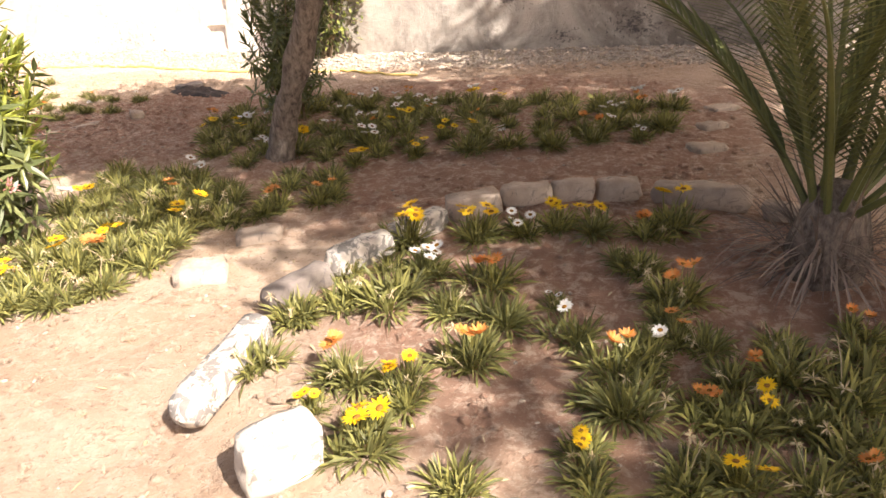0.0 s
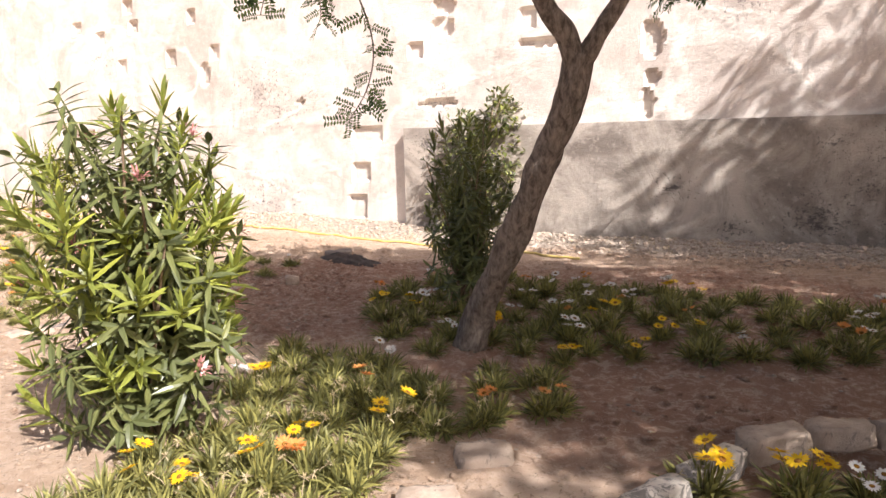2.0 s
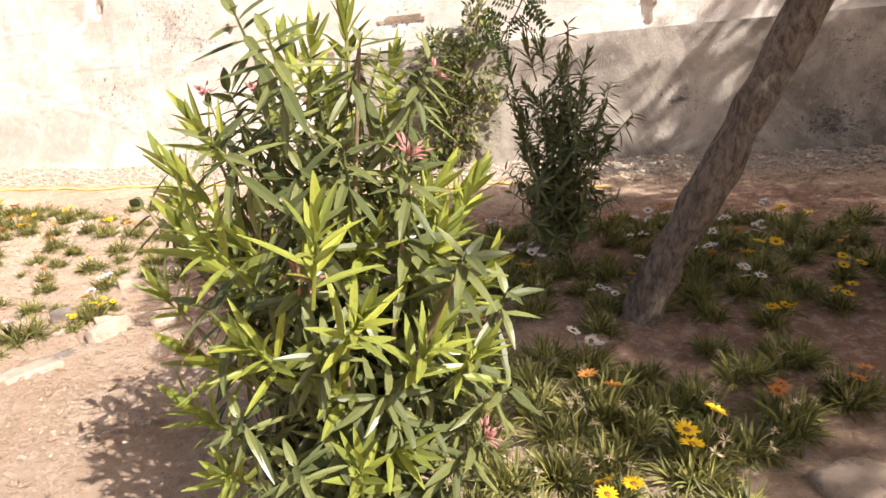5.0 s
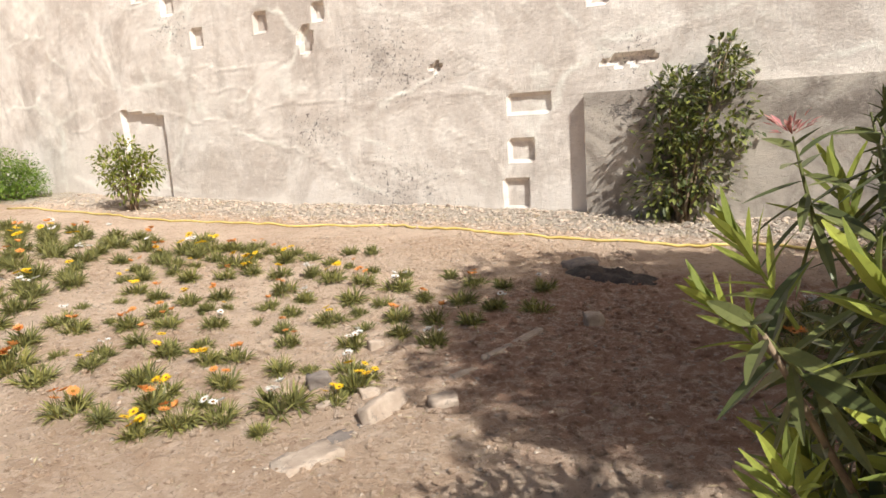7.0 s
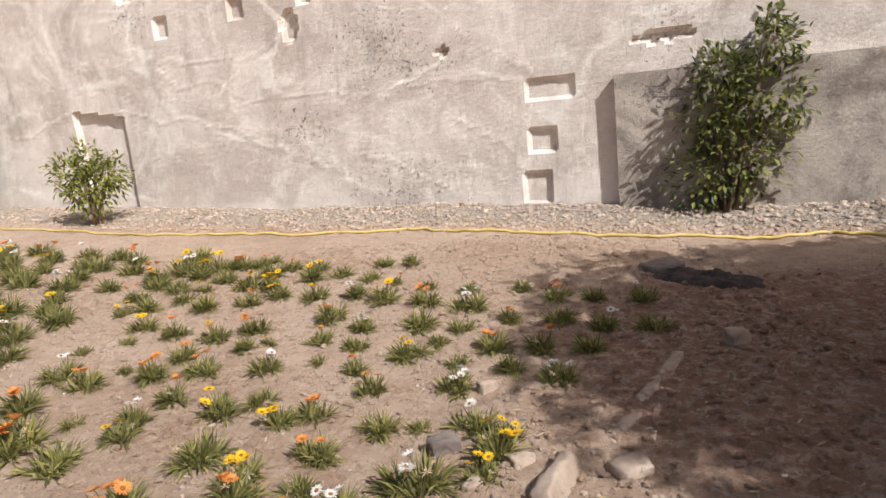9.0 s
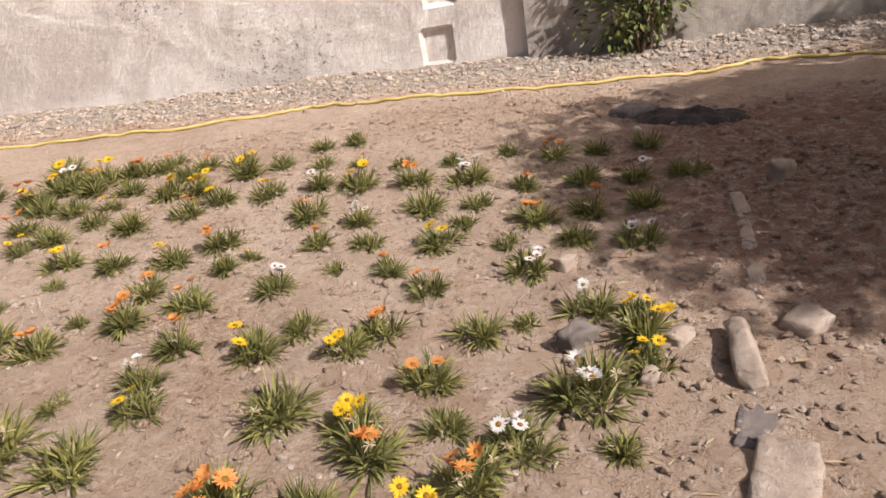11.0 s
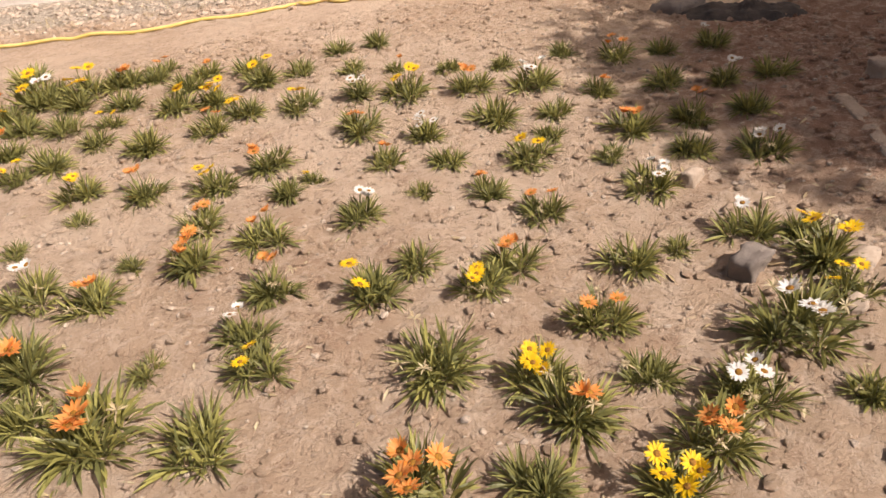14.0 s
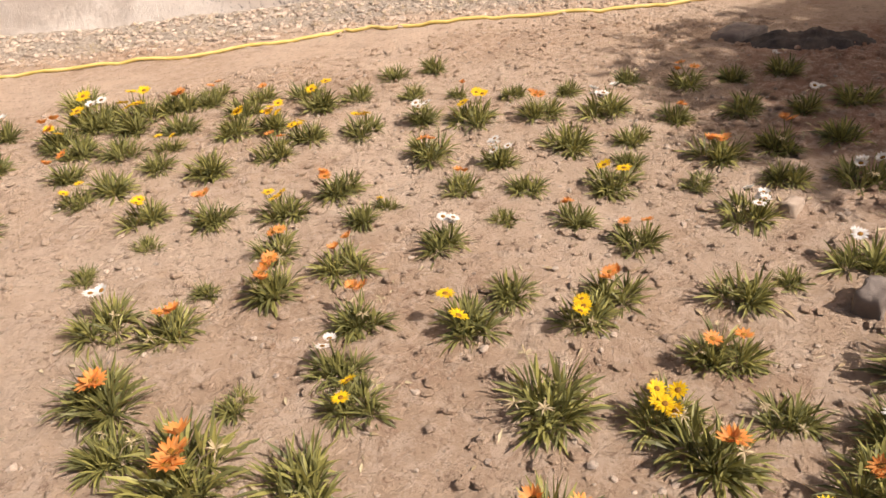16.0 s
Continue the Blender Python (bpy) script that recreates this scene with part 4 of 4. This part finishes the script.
def limb(points, r0, r1, sides, parent, name, seed, knobs=0.25, steps=8):
    pts = curve_points(points, steps)
    b = Blades()
    b.tube(pts, [r0 + (r1 - r0) * i / (len(pts) - 1) for i in range(len(pts))], sides, knobs, seed)
    return part(name, b.mesh(name, BARK, True), parent)


def leaning_tree():
    rng = random.Random(21)
    root = new("tree")
    base = Vector((-1.135, 5.41, 0.09))
    root.matrix_world = Matrix.Translation(base)
    limb([(-0.15, 0.18, -0.14), (-0.11, 0.14, 0.0), (0.005, 0.04, 0.35), (0.155, -0.08, 0.72), (0.285, -0.18, 1.04), (0.405, -0.27, 1.35), (0.52, -0.36, 1.63), (0.58, -0.41, 1.92)], 0.105, 0.082, 14, root, "trunk", 1, 0.35)
    limb([(0.57, -0.40, 1.82), (0.50, -0.44, 2.02), (0.395, -0.47, 2.16), (0.28, -0.5, 2.40), (0.05, -0.6, 3.2), (-0.1, -0.7, 4.0)], 0.072, 0.035, 10, root, "limb", 2)
    limb([(0.58, -0.41, 1.84), (0.69, -0.44, 2.03), (0.80, -0.48, 2.20), (1.0, -0.55, 2.50), (1.5, -0.9, 3.2), (2.1, -1.2, 4.1)], 0.056, 0.03, 10, root, "limb", 3)
    limb([(0.9, -0.52, 2.36), (1.1, -0.5, 2.7), (1.5, -0.2, 3.4), (2.2, 0.0, 3.9)], 0.035, 0.015, 8, root, "limb", 4)
    limb([(0.2, -0.46, 2.65), (-0.2, -0.2, 3.1), (-0.6, 0.0, 3.3), (-0.95, 0.05, 3.1)], 0.03, 0.01, 7, root, "limb", 5)
    part("crown", crown_mesh(rng, (1.75, -1.1, 3.9), (2.5, 2.45, 0.95), 10000, 2.8), root)
    sprigs = [sprig_mesh(rng, 7, 0.20, 0.042) for _ in range(4)]
    lines = [
        [(-0.95, 0.05, 3.1), (-0.86, 0.0, 2.6), (-0.68, -0.08, 2.11), (-0.71, -0.08, 1.80), (-0.86, -0.08, 1.55)],
        [(-0.95, 0.05, 3.1), (-1.02, 0.0, 2.6), (-1.0, -0.08, 2.22)],
        [(-0.95, 0.05, 3.1), (-1.25, 0.0, 2.8), (-1.39, -0.08, 2.25)],
        [(1.5, -0.9, 3.2), (1.4, -0.3, 2.7), (1.25, -0.1, 2.36), (1.12, -0.08, 2.3)],
    ]
    for k, line in enumerate(lines):
        pts = curve_points(line, 7)
        b = Blades()
        b.tube(pts, [0.008 - 0.005 * i / len(pts) for i in range(len(pts))], 5)
        twig = part("twig", b.mesh("twig", BARK, True), root, "hanging leafy twig")
        for i in range(len(pts) // 3, len(pts)):
            for _ in range(2 if i > len(pts) * 0.7 else 1):
                way = Vector((rng.gauss(0, 1), rng.gauss(0, 0.7), rng.gauss(-0.5, 0.5)))
                s = part("leaf_sprig", sprigs[rng.randrange(4)], twig)
                s.matrix_basis = Matrix.LocRotScale(pts[i], Vector((0, 0, 1)).rotation_difference(way), [rng.uniform(0.6, 1.0)] * 3)
    tagged(root, "leaning forked tree with rough grey-brown bark and feathered leaves", "tree")


def unseen_shade_tree(x, y, crown, radii, count, seed):
    rng = random.Random(seed)
    root = new("tree")
    root.matrix_world = Matrix.Translation((x, y, 0.0))
    c = Vector(crown) - Vector((x, y, 0))
    limb([(0, 0, -0.1), (0.05, 0.03, 1.2), c * 0.45 + Vector((0, 0, 0.6)), c], 0.17, 0.05, 12, root, "trunk", seed)
    for k in range(5):
        a = k * 1.26
        limb([c * 0.5 + Vector((0, 0, 0.4)), c * 0.8 + Vector((math.cos(a) * radii[0] * 0.35, math.sin(a) * radii[1] * 0.35, 0.3)), c + Vector((math.cos(a) * radii[0] * 0.75, math.sin(a) * radii[1] * 0.75, 0.2))], 0.06, 0.015, 7, root, "limb", seed + k)
    part("crown", crown_mesh(rng, tuple(c), radii, count, c.z - radii[2]), root)
    tagged(root, "broad unseen tree added to cast shade, rough trunk, dense small leaves", "tree")


leaning_tree()
# Out-of-view trees, added to throw shade over the beds, path and wall.
unseen_shade_tree(6.4, -0.2, (4.3, 0.90, 5.2), (3.55, 2.25, 1.2), 6200, 31)
unseen_shade_tree(7.0, -3.2, (5.65, -2.3, 5.2), (2.25, 2.4, 1.2), 5200, 33)
unseen_shade_tree(8.4, 3.4, (6.7, 4.6, 5.8), (3.1, 3.2, 1.8), 9000, 37)


def palm():
    rng = random.Random(41)
    root = new("palm")
    root.matrix_world = pose(*spot(1.66, 2.80))
    b = Blades()
    b.tube([(0, 0, -0.1), (0, 0, 0.12), (0.02, 0, 0.30), (0.02, 0, 0.42)], [0.15, 0.17, 0.14, 0.06], 10, 0.4)
    part("trunk", b.mesh("trunk", BARK, True), root)
    for k in range(17):
        turn = k * 2.39996 + 0.4
        rise = 1.40 - 0.70 * (k / 17) + 0.35 * max(0, -math.cos(turn))
        length = rng.uniform(1.5, 1.9)
        d = Vector((math.cos(turn) * math.cos(rise), math.sin(turn) * math.cos(rise), math.sin(rise)))
        p, pts = Vector((0.06 * math.cos(turn), 0.06 * math.sin(turn), 0.25)), []
        for i in range(25):
            pts.append(p.copy())
            d = (d - Vector((0, 0, 0.035 + 0.03 * i / 24))).normalized()
            p = p + d * length / 24
        b = Blades()
        b.tube(pts, [0.018 - 0.00062 * i for i in range(25)], 6)
        for i in range(5, 25):
            w = (pts[min(i + 1, 24)] - pts[i - 1]).normalized()
            side = w.cross(Vector((0, 0, 1))).normalized()
            for f in (0, 0.5):
                for s in (-1, 1):
                    q = pts[i - 1].lerp(pts[i], f)
                    b.blade(q, w * 0.75 + side * s + Vector((0, 0, 0.28)), (0, 0, 1), 0.34 * (1 - 0.45 * abs(i - 13) / 12) * rng.uniform(0.85, 1.1), 0.02, 0.3, 0.35, 3, 0.4)
        part("frond", b.mesh("frond", PALM_LEAF), root)
    b = Blades()
    for k in range(260):
        turn, rise = rng.uniform(0, 6.28), radians(rng.uniform(5, 75))
        way = (math.cos(turn) * math.cos(rise), math.sin(turn) * math.cos(rise), math.sin(rise))
        b.blade((0.14 * math.cos(turn), 0.14 * math.sin(turn), rng.uniform(0, 0.2)), way, (0, 0, 1), rng.uniform(0.2, 0.5), 0.009, rng.uniform(0.2, 2.2), 0.3, 5, 0.5)
    part("dead_foliage", b.mesh("dead_foliage", DRY_LEAF), root, "withered grey-brown dead palm leaves")
    tagged(root, "young palm with arching green fronds and grey dead leaves", "palm")


palm()


# ---- loose ground cover ----
def build_pebbles():
    rng = random.Random(51)
    shapes = []
    for k in range(6):
        bm = bmesh.new()
        bmesh.ops.create_icosphere(bm, subdivisions=1, radius=1.0)
        bm.verts.ensure_lookup_table()
        shapes.append(([v.co * (1 + 0.45 * noise.noise(v.co * 1.6 + Vector((k * 5, 0, 0)))) for v in bm.verts], [tuple(v.index for v in f.verts) for f in bm.faces]))
        bm.free()
    for name, material, count, small, big, label in (("soil_clods", SOIL, 22000, 0.005, 0.026, "small crumbs and clods of dry soil"), ("pebbles", ROCK, 8000, 0.003, 0.015, "small pale pebbles scattered on soil"), ("rubble", ROCK, 5200, 0.008, 0.042, "pale broken stones strewn along the wall's foot")):
        verts, faces = [], []
        for i in range(count):
            if name == "rubble":
                p = wall_point(rng.uniform(-17, 3), 0, 0.08 + 1.45 * rng.random() ** 1.3)
                x, y = p.x, p.y
            elif rng.random() < 0.55:
                x, y = rng.uniform(-9.5, -2.5), rng.uniform(4.8, 11)
            elif rng.random() < 0.24:
                s, d = rng.uniform(-13, 0), rng.uniform(0.15, 1.7)
                p = wall_point(s, 0, d)
                x, y = p.x, p.y
            else:
                x, y = rng.uniform(-4.5, 2.5), rng.uniform(1.2, 9)
            r = small + (big - small) * rng.random() ** 3
            if name != "rubble" and (Vector((x, y, 0)) - WALL_FOOT).dot(WALL_OUT) < 1.7:
                r *= 1.6
            co, fs = shapes[rng.randrange(6)]
            e = Euler((rng.uniform(0, 6), rng.uniform(0, 6), rng.uniform(0, 6))).to_matrix()
            o, k = Vector(spot(x, y, r * 0.25)), len(verts)
            q = Vector((rng.uniform(0.8, 1.4), 1, rng.uniform(0.5, 0.8))) * r
            for c in co:
                c = e @ c
                verts.append((o.x + c.x * q.x, o.y + c.y * q.y, o.z + c.z * q.z))
            faces += [tuple(k + j for j in f) for f in fs]
        tagged(new(name, mesh_of(name, verts, faces, material)), label, "ground litter", kind="stuff")


build_pebbles()


def build_litter():
    rng = random.Random(61)
    b, c = Blades(), Blades()
    for i in range(1500):
        if rng.random() < 0.5:
            x, y = rng.uniform(-4.5, 2.3), rng.uniform(1.5, 9)
        else:
            x, y = rng.uniform(-9, -3), rng.uniform(5, 11)
        a = rng.uniform(0, 6.28)
        b.blade(spot(x, y, 0.006), (math.cos(a), math.sin(a), rng.uniform(-0.02, 0.25)), (0, 0, 1), rng.uniform(0.02, 0.07), rng.uniform(0.003, 0.016), 0.1, 0.3, 2, 0.5)
    for i in range(520):
        s, d = rng.uniform(-20, 2), rng.uniform(0.1, 1.3)
        p = wall_point(s, 0, d)
        for j in range(7):
            a = rng.uniform(0, 6.28)
            c.blade(spot(p.x + rng.uniform(-0.04, 0.04), p.y + rng.uniform(-0.04, 0.04)), (math.cos(a), math.sin(a), 1.2), (0, 0, 1), rng.uniform(0.03, 0.09), 0.006, 0.4, 0.2, 2, 0.5)
    tagged(new("leaf_litter", b.mesh("leaf_litter", STRAW)), "dry brown leaves and straw lying on soil", "ground litter", kind="stuff")
    tagged(new("dry_grass", c.mesh("dry_grass", STRAW)), "sparse short dry grass along the wall's foot", "grass", kind="stuff")


build_litter()
